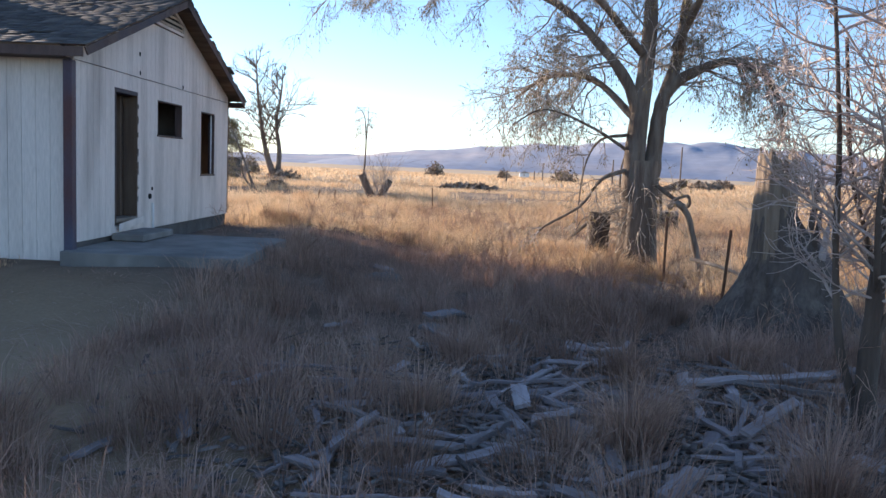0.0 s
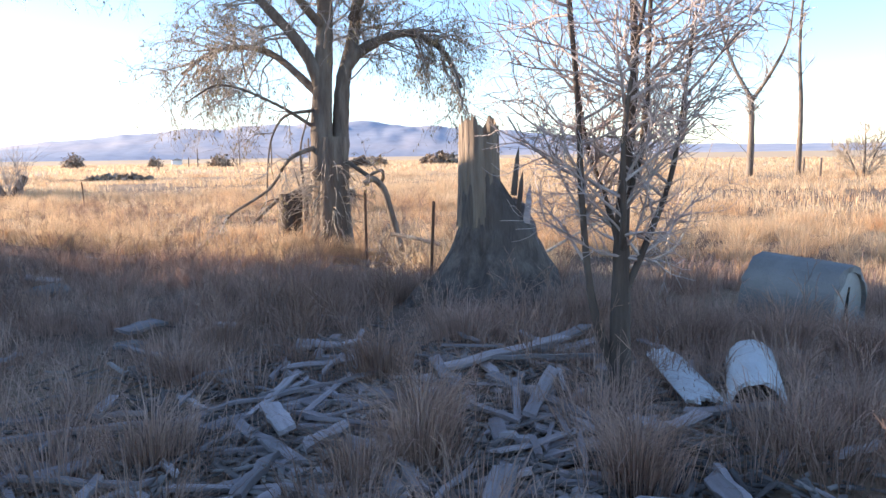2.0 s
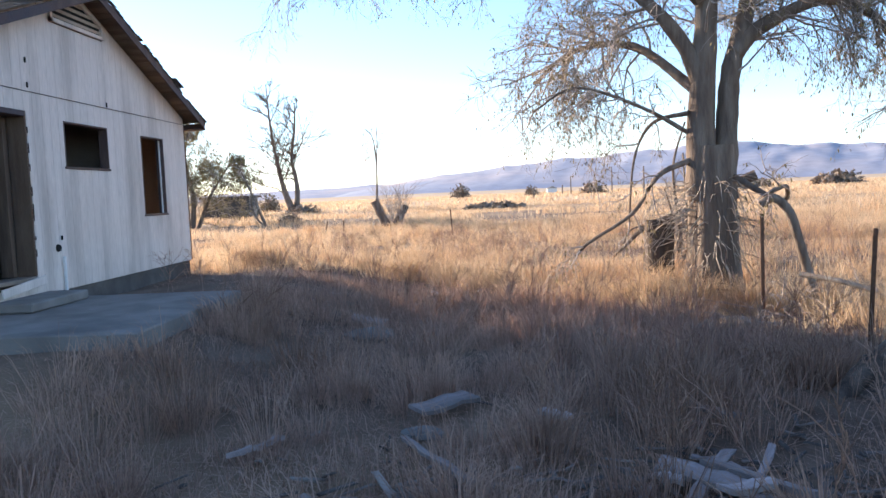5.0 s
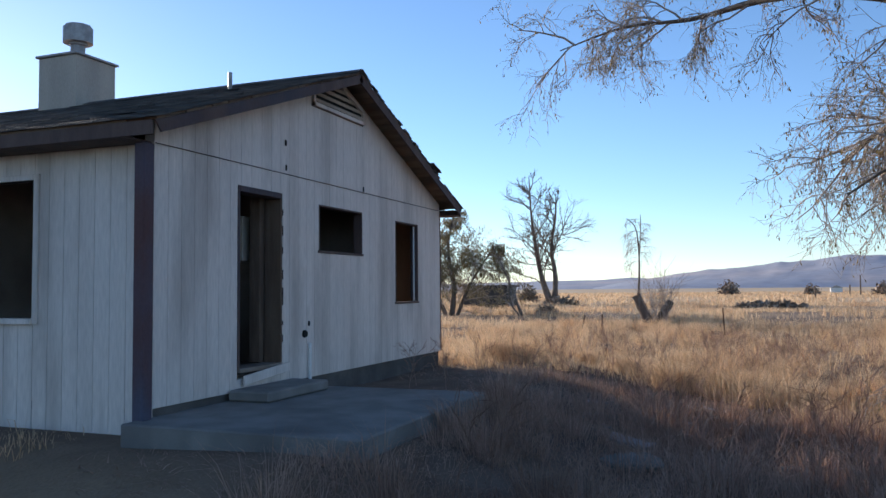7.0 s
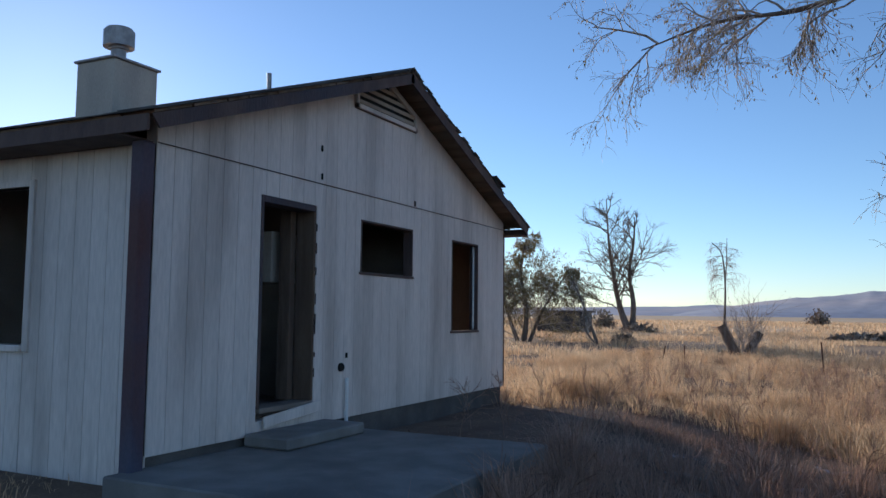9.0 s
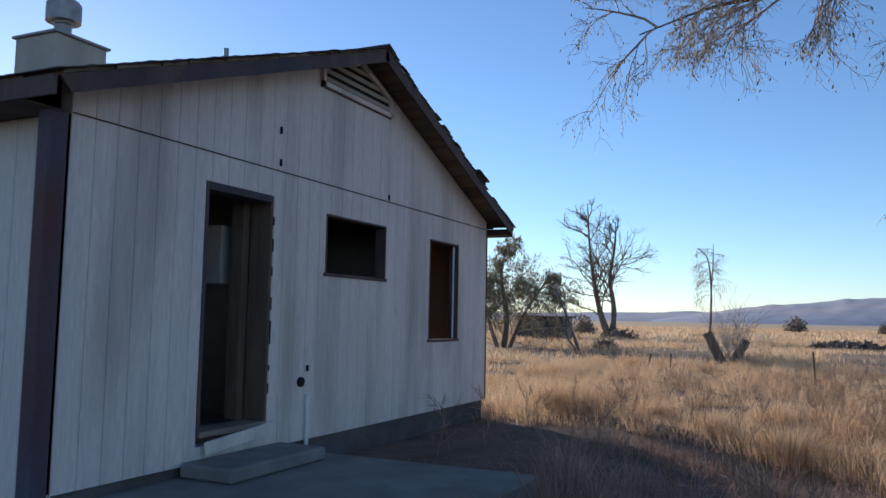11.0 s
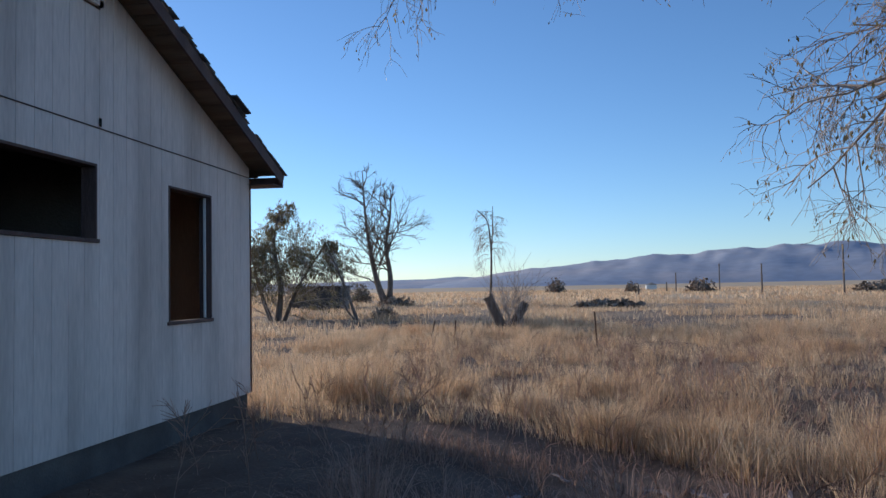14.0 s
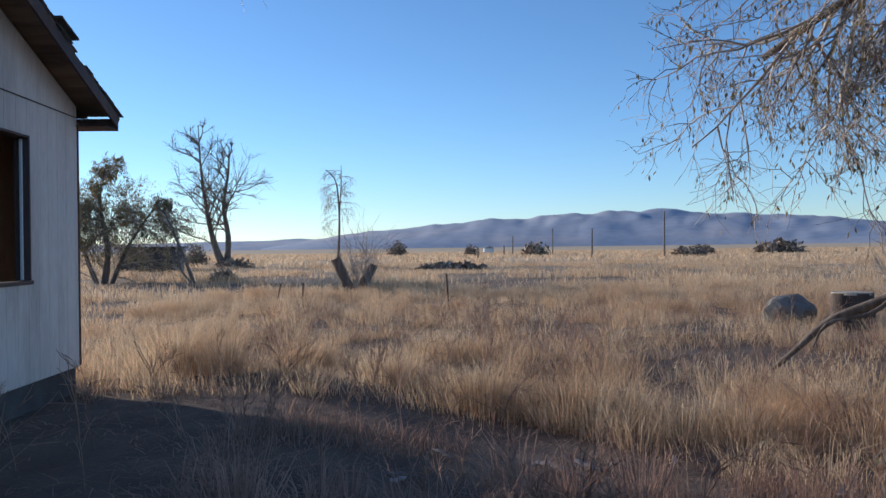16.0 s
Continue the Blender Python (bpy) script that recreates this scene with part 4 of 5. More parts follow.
def rock(name, at, size, seed, label, material):
    bm = bmesh.new()
    bmesh.ops.create_icosphere(bm, subdivisions=3, radius=1)
    r_ = random.Random(seed)
    o = Vector((r_.uniform(0, 50), r_.uniform(0, 50), 0))
    for v in bm.verts:
        k = 1 + 0.28 * noise.noise(v.co * 1.1 + o) + 0.12 * noise.noise(v.co * 3 + o)
        v.co = Vector((v.co.x * size[0], v.co.y * size[1], v.co.z * size[2])) * k
    ob_ = part(name, bm, material)
    ob_.location = (at[0], at[1], gz(*at) + size[2] * 0.55)
    return tagged(ob_, label, "rock")


rock("boulder", (11.4, 15.6), (0.55, 0.4, 0.42), 3, "pale weathered boulder beside the sawn stump", M_STONE)
lump = tagged(part("root_lump", trunk_mesh("root_lump", (0, 0, -0.2), (0.03, 0, 1.15), 0.22, 0.2, 0.05, 84, height_rows=6), M_DARKBARK), "dark stump-like lump at the foot of the tree", "stump")
lump.location = (8.18, 4.25, gz(8.18, 4.25))

# ---- fence posts, pole, distant things ----


def steel_post(at, top, lean=0.0, rad=0.022):
    z = gz(*at)
    tp = thing("fence_post", (at[0], at[1], z), "rusty steel fence post standing in dry grass", "fence post", "fence posts")
    h = top - z
    part("shaft", box(-rad, rad, -0.006, 0.006, -0.2, h, 0.003), M_RUST, tp)
    part("flange", box(-0.006, 0.006, 0.006, rad * 1.6, -0.2, h - 0.01, 0.002), M_RUST, tp)
    tp.rotation_euler = (0, radians(lean), 0)


for at, top, lean in (((8.95, 2.08), 0.84, 0), ((9.32, 0.23), 0.74, 3), ((4.5, 21.5), 0.62, -3), ((0.18, 23.3), 0.35, 2), ((-0.75, 24.2), 0.3, 12)):
    steel_post(at, top, lean)


def wood_post(at, h, rad, label="grey wooden fence post far across the field", cross=0.0):
    z = gz(*at)
    wp = thing("utility_pole" if cross else "wooden_post", (at[0], at[1], z), label, "pole" if cross else "fence post", "" if cross else "far posts")
    tb = Tubes()
    tb.add([Vector((0, 0, -0.2)), Vector((0, 0, h * 0.5)), Vector((0.02, 0, h))], [rad, rad * 0.9, rad * 0.8], 8)
    tb.f.append((16, 18, 20, 22))
    part("shaft", tb.mesh("shaft"), M_BARK, wp)
    if cross:
        ob_ = part("crossarm", box(-cross, cross, -0.06, 0.06, h - 0.45, h - 0.3, 0.01), M_BARK, wp)
        ob_.rotation_euler = (0, 0, radians(35))


wood_post((54.15, 24.7), 6.75, 0.15, "weathered utility pole with a short crossarm", 0.6)
for at, h in (((39.5, 111.5), 6.5), ((29.8, 114.5), 4.2), ((22.6, 148.9), 3.6), ((33.1, 165.3), 5.5), ((21.0, 149.5), 2.0), ((13.6, 120.0), 1.6)):
    wood_post(at, h, 0.13, "dark utility pole far out on the plain")
for at in ((46.5, 26.5), (57.0, 20.0), (50.5, 31.5), (60.0, 18.0)):
    wood_post(at, 1.3, 0.08)


def bush(at, rad, hgt, seed, label="dark rounded sagebrush on the plain"):
    z = gz(*at)
    r_ = random.Random(seed)
    V, F = [], []
    for i in range(900):
        a, u = r_.uniform(0, 6.283), r_.random()
        el = math.asin(r_.random())
        rr = (0.55 + 0.45 * u) * (1 + 0.25 * math.sin(3 * a + seed) + 0.15 * math.sin(7 * a))
        c = Vector((math.cos(a) * math.cos(el) * rad * rr, math.sin(a) * math.cos(el) * rad * rr, math.sin(el) * hgt * rr))
        s = rad * 0.13 * r_.uniform(0.6, 1.4)
        d1 = Vector((r_.gauss(0, 1), r_.gauss(0, 1), r_.gauss(0, 1))).normalized() * s
        d2 = Vector((r_.gauss(0, 1), r_.gauss(0, 1), r_.gauss(0, 1))).normalized() * s * 0.6
        k = len(V)
        V += [tuple(c - d1), tuple(c + d2), tuple(c + d1), tuple(c - d2)]
        F.append((k, k + 1, k + 2, k + 3))
    ob_ = part("sagebrush", mesh_arrays("sagebrush", V, np.array(F).ravel(), np.full(len(F), 4)), M_BUSH)
    ob_.location = (at[0], at[1], z)
    tagged(ob_, label, "bush", "sagebrush on the plain")


for i, (x, y, a, h) in enumerate(((0.5, 172, 2.1, 3.0), (27.0, 150, 2.4, 2.2), (15.5, 160, 1.5, 2.0), (-22, 95, 1.4, 2.0), (6.5, 60, 2.4, 0.55), (66, 132, 3.5, 2.2), (55, 138, 2.2, 1.5), (-14, 78, 1.6, 0.8), (46, 120, 2.5, 1.1), (-7, 44, 0.7, 0.7))):
    bush((x, y), a, h, 100 + i)

shed = thing("far_shed", (-18.5, 68.0, gz(-18.5, 68.0)), "low dark flat-roofed shed beyond the trees", "shed")
part("body", box(-2.2, 2.2, -1.5, 1.5, -0.2, 1.9), M_SHED, shed)
part("roof", box(-2.5, 2.5, -1.8, 1.8, 1.902, 2.08, 0.02), M_TRIMDARK, shed)
fh = thing("far_white_house", (24.5, 215.0, gz(24.5, 215.0)), "tiny white farmhouse far out on the plain", "house")
part("wall", box(-1.3, 1.3, -1.2, 1.2, -0.2, 1.35), M_WHITE, fh)
part("roof", prism([(-1.5, 1.35), (1.5, 1.35), (0, 2.0)], "y", -1.35, 1.35), M_METAL, fh)

# ---- yard litter ----
tank = thing("concrete_culvert", (11.68, -4.2, gz(11.68, -4.2)), "large closed concrete pipe half sunk in weeds", "pipe")


def pipe_mesh(length, outer, inner_r, a0=0.0, a1=6.2832, segs=28, warp=0.0, seed=1):
    """A thick pipe, or a shard of one, along x."""
    bm = bmesh.new()
    r_ = random.Random(seed)
    full = a1 - a0 > 6.2
    n = segs if full else segs + 1
    rings = []
    for x, rad in ((-length / 2, inner_r), (-length / 2, outer), (-length / 6, outer * 1.01), (length / 6, outer), (length / 2, outer), (length / 2, inner_r)):
        ring = []
        for j in range(n):
            t = a0 + (a1 - a0) * j / segs
            ring.append(bm.verts.new((x + (r_.uniform(-1, 1) * warp if abs(x) > length / 3 else 0), rad * math.cos(t), rad * math.sin(t))))
        rings.append(ring)
    rings.append(rings[0])
    for a, b in zip(rings[:-1], rings[1:]):
        for j in range(n if full else n - 1):
            k = (j + 1) % n
            bm.faces.new((a[j], b[j], b[k], a[k]))
    if not full:
        for j in (0, n - 1):
            bm.faces.new([rg[j] for rg in rings[:-1]])
    bmesh.ops.recalc_face_normals(bm, faces=bm.faces[:])
    return bm


ob = part("barrel", pipe_mesh(0.95, 0.43, 0.36, seed=4, warp=0.03), M_CONC, tank)
ob.matrix_basis = pose(0, 0, 0.26, 0, -4, 108)
bm = bmesh.new()
bmesh.ops.create_cone(bm, cap_ends=True, segments=28, radius1=0.357, radius2=0.357, depth=0.08)
cap = part("end_cap", bm, M_CAP, tank, "pale cracked concrete end")
cap.matrix_basis = pose(0.126, -0.39, 0.23, 0, 86, 108)
part("rim_crack", box(-0.012, 0.012, -0.01, 0.01, -0.3, 0.16), M_HOLE, tank).matrix_basis = pose(0.115, -0.45, 0.28, 0, 12, 18)
drum = thing("white_pipe_section", (9.45, -5.82, gz(9.45, -5.82)), "short chalky white pipe section lying open-ended", "pipe")
ob = part("barrel", pipe_mesh(1.25, 0.195, 0.165, seed=5, warp=0.02), M_PIPE, drum)
ob.matrix_basis = pose(0, 0, 0.06, 0, 0, 48)
shard = thing("pipe_shard", (9.03, -5.5, gz(9.03, -5.5)), "broken curved shard of white pipe in the weeds", "pipe")
ob = part("shell", pipe_mesh(1.35, 0.26, 0.225, 0.9, 2.25, 16, 0.06, 6), M_PIPE, shard)
ob.matrix_basis = pose(0, 0, -0.1, 8, 0, 64)

ROUGH = random.Random(14)


def plank(xa, ya, xb, yb, w, th, lift, tilt=0.0):
    """A split, weathered board lying between two places."""
    ln = math.hypot(xb - xa, yb - ya)
    bm = bmesh.new()
    n = 6
    rows_ = []
    off = [ROUGH.uniform(-0.012, 0.012) for _ in range(n + 1)]
    for i in range(n + 1):
        f = i / n
        ww = w * ROUGH.uniform(0.85, 1.05) / 2
        e = ROUGH.uniform(-0.05, 0.05) if i in (0, n) else 0
        x = (f - 0.5) * ln
        rows_.append([bm.verts.new((x + e * s, s * ww, off[i] + q * th / 2)) for s, q in ((-1, -1), (1, -1), (1, 1), (-1, 1))])
    for a, b in zip(rows_[:-1], rows_[1:]):
        for j in range(4):
            bm.faces.new((a[j], b[j], b[(j + 1) % 4], a[(j + 1) % 4]))
    bm.faces.new(rows_[0][::-1])
    bm.faces.new(rows_[-1])
    ob_ = part("weathered_board", bm, M_BOARD)
    mx, my = (xa + xb) / 2, (ya + yb) / 2
    ob_.matrix_world = pose(mx, my, gz(mx, my) + lift, tilt, -math.degrees(math.atan2(gz(xb, yb) - gz(xa, ya), ln)), math.degrees(math.atan2(yb - ya, xb - xa)))
    tagged(ob_, "grey weathered scrap board lying in the dead grass", "board", "scrap boards")


for xa, ya, xb, yb, w in ((7.67, -4.93, 7.85, -6.1, 0.09), (7.67, -4.53, 8.76, -4.78, 0.12), (8.4, -4.4, 9.29, -3.83, 0.14), (6.85, -3.14, 7.2, -3.75, 0.12), (5.13, -1.88, 5.52, -1.44, 0.22), (3.99, 2.21, 4.42, 2.06, 0.16), (5.97, -5.04, 5.95, -5.72, 0.13), (6.64, -7.02, 6.95, -6.58, 0.15), (5.99, -5.97, 6.32, -5.7, 0.1), (7.45, -5.94, 8.2, -5.0, 0.1), (6.46, -7.28, 7.03, -7.11, 0.12), (6.63, -7.44, 6.99, -7.4, 0.1), (6.76, -7.58, 7.1, -7.61, 0.14), (5.38, -7.21, 5.75, -7.49, 0.06), (4.98, -6.38, 5.48, -6.46, 0.07), (4.7, -6.54, 4.93, -5.88, 0.06), (6.61, -3.05, 6.96, -3.56, 0.15), (5.99, -2.11, 6.18, -2.28, 0.1), (6.77, -3.74, 7.05, -3.66, 0.12), (7.38, -4.76, 8.8, -4.21, 0.09), (3.81, -5.33, 4.03, -4.78, 0.08)):
    plank(xa, ya, xb, yb, w, 0.03, ROUGH.uniform(0.10, 0.16), ROUGH.uniform(-14, 14))
for i in range(210):
    x, y = ROUGH.gauss(6.7, 1.25), ROUGH.gauss(-5.75, 1.15)
    a, ln = ROUGH.uniform(0, 6.283), ROUGH.choice((0.15, 0.25, 0.35, 0.5, 0.7, 0.9))
    if math.hypot(x - HX, y - HY) < 0.25:
        continue
    plank(x - math.cos(a) * ln / 2, y - math.sin(a) * ln / 2, x + math.cos(a) * ln / 2, y + math.sin(a) * ln / 2, ROUGH.choice((0.03, 0.045, 0.07, 0.1)), ROUGH.choice((0.015, 0.025, 0.035)), ROUGH.uniform(0.03, 0.11), ROUGH.uniform(-20, 20))
for i in range(30):
    x, y, a, ln = ROUGH.uniform(3.0, 7.5), ROUGH.uniform(2.6, 6.0), ROUGH.uniform(0, 6.283), ROUGH.uniform(0.08, 0.3)
    plank(x - math.cos(a) * ln / 2, y - math.sin(a) * ln / 2, x + math.cos(a) * ln / 2, y + math.sin(a) * ln / 2, ROUGH.uniform(0.015, 0.05), 0.015, ROUGH.uniform(0.02, 0.06), ROUGH.uniform(-20, 20))
for i, (x, y, w) in enumerate(((4.3, 1.5, 0.3), (3.6, 3.5, 0.18), (4.1, 4.1, 0.2), (5.2, -2.2, 0.15), (5.7, 2.0, 0.12))):
    ob = rock("rubble", (x, y), (w, w * 0.6, w * 0.35), 200 + i, "pale broken chunk of concrete in the grass", M_CONC)
    ob["category"] = "rubble"
CH = np.random.RandomState(31)
n = 5200
cx, cy = CH.normal(6.6, 1.35, n), CH.normal(-5.9, 1.3, n)
ca, cl, cw = CH.rand(n) * 6.2832, 0.03 + 0.13 * CH.rand(n) ** 2, 0.006 + 0.018 * CH.rand(n)
lo = ground_z(cx, cy) + 0.005 + 0.05 * CH.rand(n)
ux, uy, tip = np.cos(ca), np.sin(ca), CH.normal(0, 0.25, n)
V = np.empty((n, 8, 3))
for k, (e, f_, g) in enumerate(((-1, -1, 0), (1, -1, 0), (1, 1, 0), (-1, 1, 0), (-0.8, -1, 1), (0.9, -0.7, 1), (0.7, 0.9, 1), (-1, 0.8, 1))):
    V[:, k] = np.stack((cx + ux * cl * e - uy * cw * f_, cy + uy * cl * e + ux * cw * f_, lo + e * tip * cl + g * 0.012), -1)
q = (np.arange(n) * 8)[:, None, None] + np.array(((0, 3, 2, 1), (4, 5, 6, 7), (0, 1, 5, 4), (1, 2, 6, 5), (2, 3, 7, 6), (3, 0, 4, 7)))[None]
chips = part("wood_chips", mesh_arrays("wood_chips", V.reshape(-1, 3), q.ravel(), np.full(n * 6, 4)), M_CHIP)
tagged(chips, "litter of dark bark and grey wood chips among the boards", "wood chips", kind="stuff")
deadwood = thing("fallen_branch", (11.6, 0.4, gz(11.6, 0.4)), "pale bare branch lying in the sunlit grass", "dead branch")
limb_part("branch", deadwood, ((-1.2, -0.5, 0.1), (-0.4, -0.3, 0.35), (0.4, 0.1, 0.55), (1.3, 0.5, 0.75)), 0.035, 0.012, M_DEADWOOD, 6)
limb_part("branch", deadwood, ((0.5, -1.0, 0.1), (1.3, -1.0, 0.3), (1.9, -0.7, 0.75), (2.2, -0.4, 1.15)), 0.03, 0.01, M_DEADWOOD, 6)
limb_part("branch", deadwood, ((1.2, -1.0, 0.28), (1.25, -1.1, 0.7), (1.5, -1.1, 1.1), (1.7, -1.1, 1.2)), 0.02, 0.008, M_DEADWOOD, 6)

# ---- grass ----
G = np.random.RandomState(12)


def keep_clear(x, y):
    """True where grass can stand."""
    ok = ~((x < 0.1) & (x > -18.5) & (y > -0.05) & (y < 7.6))
    ok &= ~((x < 2.5) & (x > -0.1) & (y > -0.45) & (y < 2.82))
    ok &= np.hypot(x - 8.85, y - 3.8) > 0.4
    ok &= np.hypot(x - 9.42, y + 1.2) > 0.75
    ok &= (np.hypot(x - 9.3, y + 6.0) > 0.32)
    return ok


def blades(x, y, h, w, lean_amt, curl, base_dir=None):
    """Grass blades: a bent strip of a quad and a point each."""
    n = len(x)
    z = ground_z(x, y) - 0.02
    a = G.rand(n) * 6.2832
    la = a + G.randn(n) * 0.8 if base_dir is None else base_dir
    l1, l2 = lean_amt * G.rand(n), lean_amt * G.rand(n) + curl * G.rand(n)
    wx, wy = -np.sin(a) * w, np.cos(a) * w
    V = np.empty((n, 5, 3), dtype=np.float32)
    p1 = np.stack((x + np.cos(la) * l1 * h * 0.5, y + np.sin(la) * l1 * h * 0.5, z + h * 0.58), -1)
    p2 = np.stack((x + np.cos(la) * (l1 + l2) * h * 0.75, y + np.sin(la) * (l1 + l2) * h * 0.75, z + h * (1 - 0.35 * np.minimum(l2, 1))), -1)
    V[:, 0] = np.stack((x - wx, y - wy, z), -1)
    V[:, 1] = np.stack((x + wx, y + wy, z), -1)
    s = np.stack((wx, wy, wx * 0), -1) * 0.7
    V[:, 2], V[:, 3], V[:, 4] = p1 + s, p1 - s, p2
    k = (np.arange(n) * 5)[:, None]
    F = np.concatenate((k + np.array([[0, 1, 2, 3]]), k + np.array([[3, 2, 4]])), 1).ravel()
    return V.reshape(-1, 3), F, np.tile([4, 3], n)


def field(name, label, material, batches):
    vs, fs, ss, off = [], [], [], 0
    for v, f, s in batches:
        vs.append(v)
        fs.append(f + off)
        ss.append(s)
        off += len(v)
    me = mesh_arrays(name, np.concatenate(vs), np.concatenate(fs), np.concatenate(ss))
    tagged(part(name, me, material), label, "grass", kind="stuff")


def scatter(n, x0, x1, y0, y1, gate, scale, shift=0):
    """Places in a rectangle, thinned by noise."""
    x, y = x0 + G.rand(n) * (x1 - x0), y0 + G.rand(n) * (y1 - y0)
    d = vnoise(x, y, scale, shift) * 0.65 + vnoise(x, y, scale * 2.7, shift + 1) * 0.35
    ok = (d > gate + G.randn(n) * 0.08) & keep_clear(x, y)
    return x[ok], y[ok]


def in_yard(x, y):
    """How far a place lies within the trodden yard in front of the house: 1 inside, 0 outside."""
    edge = np.maximum(7.05 - 0.66 * np.maximum(x, 0), np.minimum(7.7, 7.7 - 1.5 * (x - 4.5)))
    return np.clip((edge - y) / 1.2, 0, 1) * (x > -0.5)


def tufts(n, x0, x1, y0, y1, per, rad, gate, scale, shift):
    cx, cy = scatter(n, x0, x1, y0, y1, gate, scale, shift)
    size = 0.6 + 0.8 * G.rand(len(cx))
    cnt = np.maximum((per * size).astype(int), 4)
    i = np.repeat(np.arange(len(cx)), cnt)
    rr, a = np.sqrt(G.rand(len(i))) * rad * size[i], G.rand(len(i)) * 6.2832
    x, y = cx[i] + rr * np.cos(a), cy[i] + rr * np.sin(a)
    ok = keep_clear(x, y)
    return x[ok], y[ok], size[i][ok], a[ok]


gold, grey = [], []
# yard: thin, short, grey-brown, with bare patches
x, y = scatter(150000, 2.0, 15, -13.5, 6, 0.46, 0.8, 5)
pile = np.exp(-(((x - 6.7) / 1.3) ** 2 + ((y + 5.8) / 1.2) ** 2))
ok = (G.rand(len(x)) > 0.85 * pile) & (in_yard(x, y) > 0.3)
x, y = x[ok], y[ok]
grey.append(blades(x, y, (0.06 + 0.22 * G.rand(len(x)) ** 1.6) * (0.4 + 1.1 * vnoise(x, y, 0.9, 8)), 0.0025 + 0.002 * G.rand(len(x)), 0.9, 1.0))
x, y, s, a = tufts(1500, 2.2, 14, -13, 5, 70, 0.15, 0.44, 0.6, 6)
ok = in_yard(x, y) > 0.2
x, y, s, a = x[ok], y[ok], s[ok], a[ok]
grey.append(blades(x, y, (0.18 + 0.34 * G.rand(len(x))) * s, 0.0022 + 0.002 * G.rand(len(x)), 0.75, 0.5, a))
# bleached litter on the ground, lying flat
x, y = scatter(60000, 0, 16, -13, 14, 0.35, 1.1, 11)
grey.append(blades(x, y, 0.03 + 0.05 * G.rand(len(x)), 0.003 + 0.003 * G.rand(len(x)), 4.0, 4.0))
# sunlit field near the camera
x, y = scatter(260000, -4, 24, -8, 36, 0.49, 0.55, 1)
ok = in_yard(x, y) < 0.6
x, y = x[ok], y[ok]
gold.append(blades(x, y, (0.10 + 0.30 * G.rand(len(x)) ** 1.6) * (0.4 + 1.1 * vnoise(x, y, 0.5, 3)), 0.003 + 0.003 * G.rand(len(x)), 0.7, 0.9))
x, y, s, a = tufts(4000, -4, 22, -6, 30, 95, 0.2, 0.49, 0.45, 2)
ok = in_yard(x, y) < 0.6
x, y, s, a = x[ok], y[ok], s[ok], a[ok]
gold.append(blades(x, y, (0.20 + 0.40 * G.rand(len(x))) * s, 0.0018 + 0.0022 * G.rand(len(x)), 0.9, 0.7, a))
# big bright bunches at the edge of the house's shade
for bx, by, br, bn, bh in ((0.7, 8.7, 0.42, 1200, 1.0), (1.3, 8.5, 0.5, 700, 0.8), (4.2, 7.6, 0.75, 2000, 0.75), (5.1, 7.2, 0.6, 1400, 0.7), (3.2, 8.4, 0.5, 1100, 0.6), (6.5, 6.2, 0.7, 1500, 0.6), (2.0, 10.7, 0.5, 1800, 0.65), (7.6, 7.4, 0.8, 1500, 0.6), (-0.2, 10.6, 0.6, 1200, 0.7), (8.3, 2.9, 0.5, 900, 0.75), (8.05, 3.55, 0.35, 900, 0.9), (7.8, 3.2, 0.4, 900, 0.8), (9.1, 2.7, 0.5, 900, 0.7), (7.6, 3.3, 0.5, 900, 0.7), (9.8, 2.6, 0.5, 800, 0.7), (7.0, 3.9, 0.6, 900, 0.65), (10.6, 2.2, 0.6, 800, 0.65)):
    rr, a = np.abs(G.randn(bn)) * br * 0.6, G.rand(bn) * 6.2832
    x, y = bx + rr * np.cos(a), by + rr * np.sin(a)
    h = bh * (0.45 + 0.6 * G.rand(bn)) * np.clip(1.15 - rr / (2.2 * br), 0.3, 1)
    gold.append(blades(x, y, h, 0.0015 + 0.0018 * G.rand(bn), 0.8, 0.9, a))
# bunches standing among the boards
for bx, by, br, bn, bh in ((6.6, -6.22, 0.17, 650, 0.72), (6.87, -5.7, 0.15, 350, 0.65), (7.58, -6.88, 0.2, 700, 0.62), (9.4, -6.74, 0.25, 500, 0.5), (8.75, -6.9, 0.22, 450, 0.42), (6.95, -4.45, 0.2, 500, 0.6), (5.2, -5.6, 0.25, 500, 0.6), (10.6, -5.0, 0.4, 800, 0.6), (9.9, -3.0, 0.5, 900, 0.55), (10.2, -1.2, 0.5, 900, 0.5), (8.3, -1.0, 0.4, 700, 0.5), (6.2, -6.3, 0.12, 260, 0.55), (5.5, -3.8, 0.2, 350, 0.5), (6.0, -2.6, 0.2, 300, 0.5), (9.9, -4.6, 0.5, 900, 0.55), (11.0, -5.6, 0.5, 900, 0.5), (8.2, -3.4, 0.4, 800, 0.5), (7.2, -1.6, 0.5, 900, 0.5)):
    rr, a = np.abs(G.randn(bn)) * br * 0.7, G.rand(bn) * 6.2832
    grey.append(blades(bx + rr * np.cos(a), by + rr * np.sin(a), bh * (0.4 + 0.65 * G.rand(bn)), 0.0025 + 0.002 * G.rand(bn), 0.6, 0.5, a))
# beyond the house's far side
x, y = scatter(70000, -34, -4, 9, 32, 0.40, 0.4, 14)
gold.append(blades(x, y, (0.15 + 0.35 * G.rand(len(x))) * (0.5 + 0.9 * vnoise(x, y, 0.4, 3)), 0.005 + 0.005 * G.rand(len(x)), 0.6, 0.7))
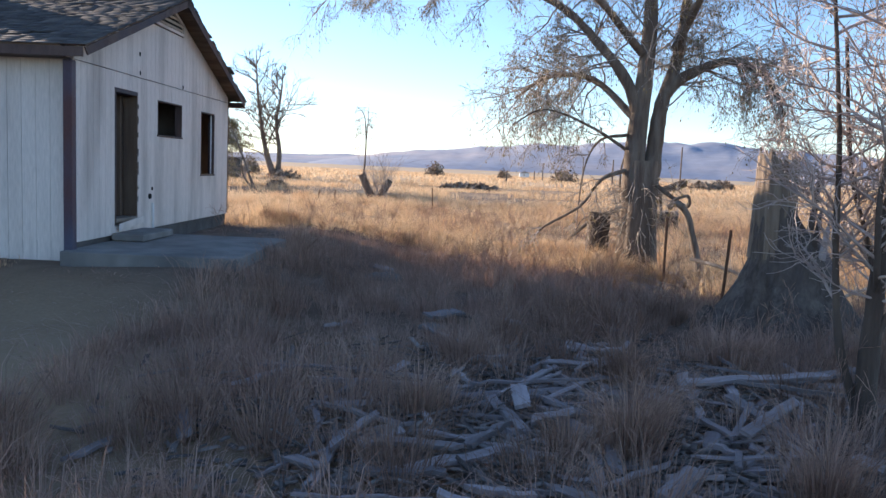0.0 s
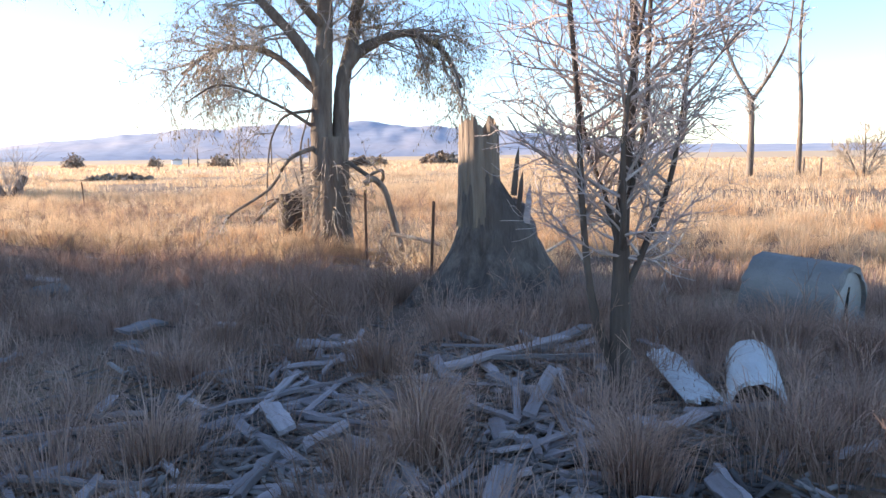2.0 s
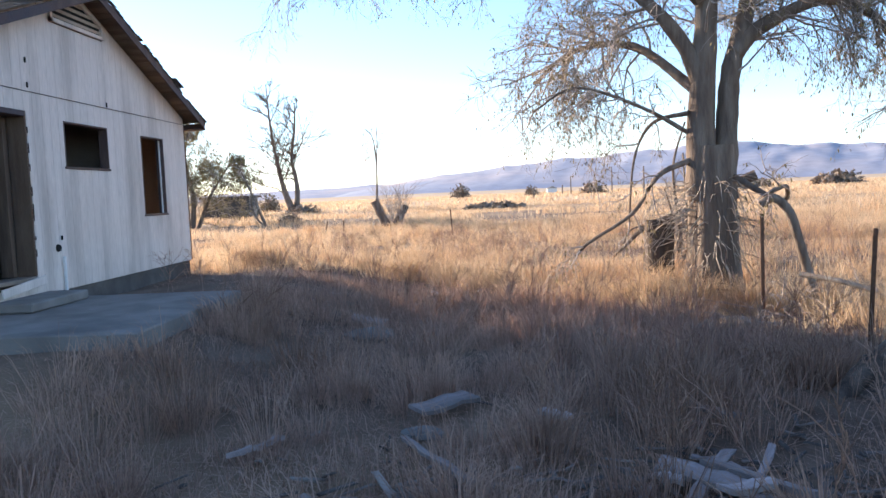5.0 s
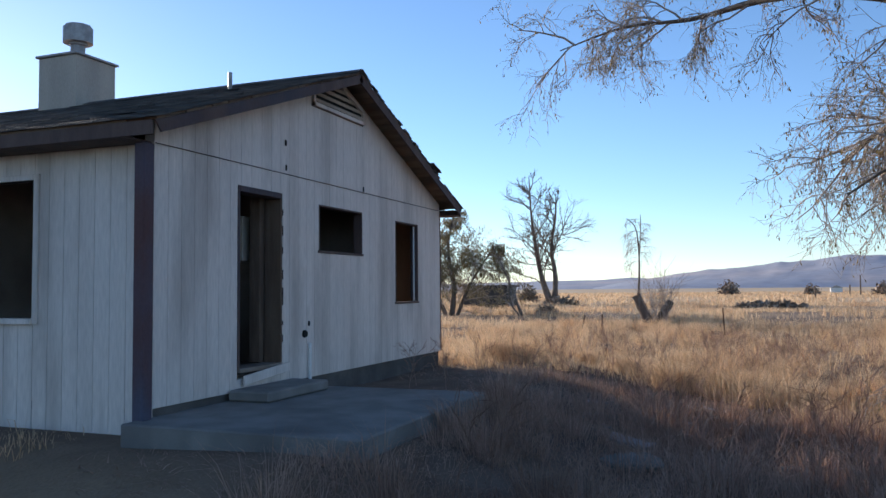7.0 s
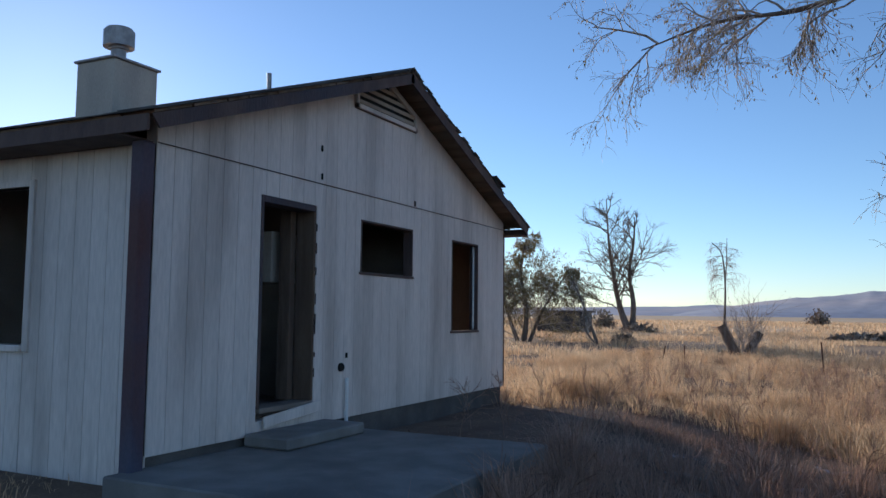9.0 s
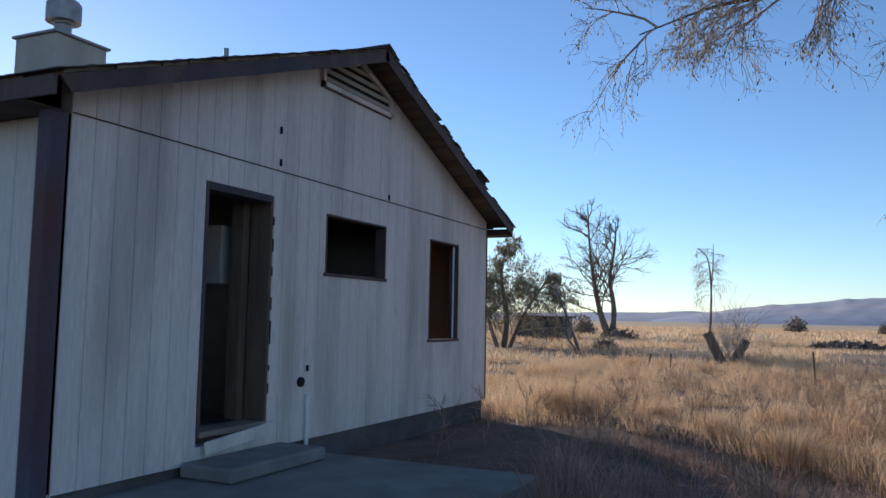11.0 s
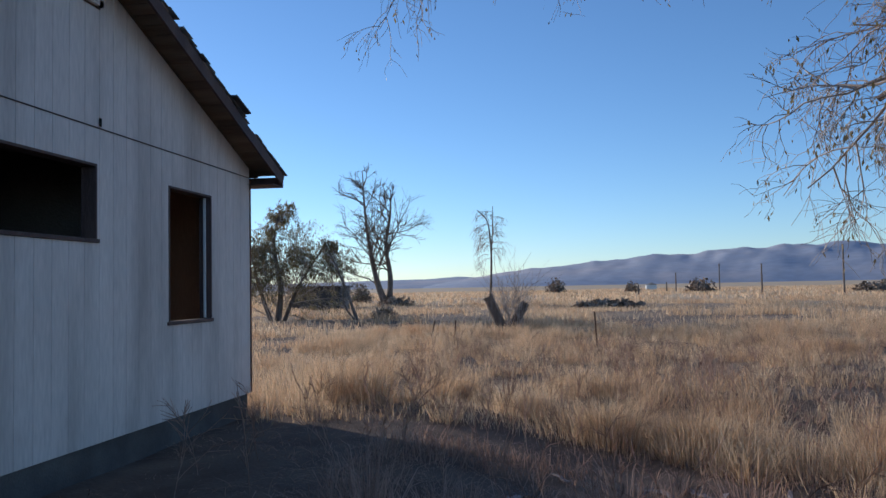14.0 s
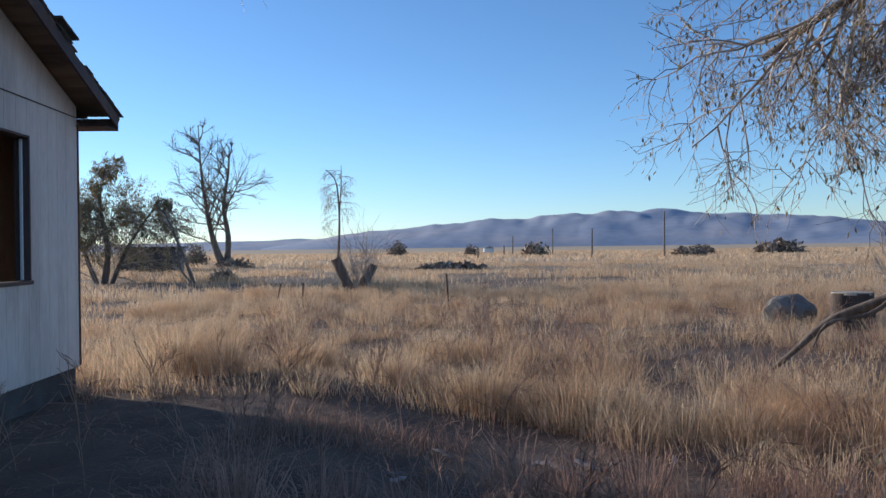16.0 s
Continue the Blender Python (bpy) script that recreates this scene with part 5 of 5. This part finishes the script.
# middle distance and plain
x, y = scatter(170000, -45, 60, 28, 80, 0.46, 0.25, 4)
gold.append(blades(x, y, (0.25 + 0.35 * G.rand(len(x))) * (0.5 + 0.9 * vnoise(x, y, 0.2, 3)), 0.009 + 0.008 * G.rand(len(x)), 0.5, 0.6))
x, y = scatter(60000, 22, 62, -12, 30, 0.36, 0.25, 4)
gold.append(blades(x, y, (0.2 + 0.3 * G.rand(len(x))), 0.008 + 0.008 * G.rand(len(x)), 0.5, 0.6))
x, y = scatter(40000, 60, 170, -40, 80, 0.36, 0.1, 4)
gold.append(blades(x, y, (0.3 + 0.35 * G.rand(len(x))), 0.03 + 0.03 * G.rand(len(x)), 0.5, 0.6))
x, y = scatter(100000, -100, 150, 75, 260, 0.36, 0.1, 4)
gold.append(blades(x, y, (0.3 + 0.4 * G.rand(len(x))), 0.04 + 0.04 * G.rand(len(x)), 0.5, 0.6))
field("dry_grass", "tall golden dry bunchgrass lit from behind", M_GRASS, gold)
field("yard_weeds", "short grey-brown dead grass and weeds in the yard", M_WEED, grey)

# tall seed-headed weeds standing in the yard
tw, r = Tubes(), random.Random(90)
STALK = [(6, 0.5, 0.45, 0.1, -0.06), (3, 0.5, 0.5, 0.15, -0.02), (0, 0, 0, 0.1, 0)]
for i in range(330):
    x, y = r.uniform(3.2, 11), r.uniform(-11, 4)
    if in_yard(np.array(x), np.array(y)) < 0.2 or not bool(keep_clear(np.array(x), np.array(y))):
        continue
    if abs(x - 5.6) < 2.3 and y < -6 or math.hypot(x - 5.0, y + 5.0) < 1.8 or math.hypot(x - 4.2, y + 2.5) < 1.8:
        continue
    grow(tw, None, r, Vector((x, y, gz(x, y) - 0.02)), Vector((r.gauss(0, 0.15), r.gauss(0, 0.15), 1)).normalized(), 0.0035, r.uniform(0.35, 0.75), 0, STALK)
for i in range(420):
    x, y = r.uniform(0.6, 15), r.uniform(3.5, 20)
    if not bool(keep_clear(np.array(x), np.array(y))):
        continue
    grow(tw, None, r, Vector((x, y, gz(x, y) - 0.02)), Vector((r.gauss(0, 0.25), r.gauss(0, 0.25), 1)).normalized(), 0.0035, r.uniform(0.3, 0.7), 0, STALK)
tagged(part("tall_weeds", tw.mesh("tall_weeds"), M_WEED), "thin dead branching weed stalks in the yard", "weeds", kind="stuff")

# ---- siding boards, last ----


def siding(axis, u0, u1, openings, parent, width, face):
    """Vertical boards with open joints, cut round the openings."""
    u = u0
    while u < u1 - 0.02:
        e = min(u + width, u1)
        a, b = u + 0.0025, e - 0.0025
        spans = [((BASE - 0.01) if axis == "x" else -0.10, PLATE - 0.008)]
        cuts = [(p, q, r_, s_) for p, q, r_, s_ in openings if q > a and p < b]
        pieces = [(a, b, *spans[0])]
        for p, q, r_, s_ in cuts:
            nxt = []
            for pa, pb, za, zb in pieces:
                if pa < p:
                    nxt.append((pa, min(pb, p), za, zb))
                if pb > q:
                    nxt.append((max(pa, q), pb, za, zb))
                ia, ib = max(pa, p), min(pb, q)
                if ib > ia:
                    nxt += [(ia, ib, za, r_), (ia, ib, s_, zb)]
            pieces = nxt
        for pa, pb, za, zb in pieces:
            if pb - pa < 0.006 or zb - za < 0.01:
                continue
            bm = box(-0.0075, 0.0, pa, pb, za, zb, 0.0015) if axis == "x" else box(pa, pb, 0.0, 0.0075, za, zb, 0.0015)
            part("siding_board", bm, M_PAINT, parent)
        if axis == "x":
            top = lambda w: roof_z(w) - 0.005
            bm = prism([(a, PLATE + 0.008), (b, PLATE + 0.008), (b, top(b)), (a, top(a))] if not (a < RIDGE_Y < b) else [(a, PLATE + 0.008), (b, PLATE + 0.008), (b, top(b)), (RIDGE_Y, top(RIDGE_Y)), (a, top(a))], "x", -0.0075, -0.001)
            part("siding_board", bm, M_PAINT, parent)
        u = e


siding("x", 0.0, WID, list(OPENINGS.values()), gable, 0.203, 0.0)
siding("y", -LEN, 0.0, [SIDE_WINDOW], side, 0.203, 0.0)
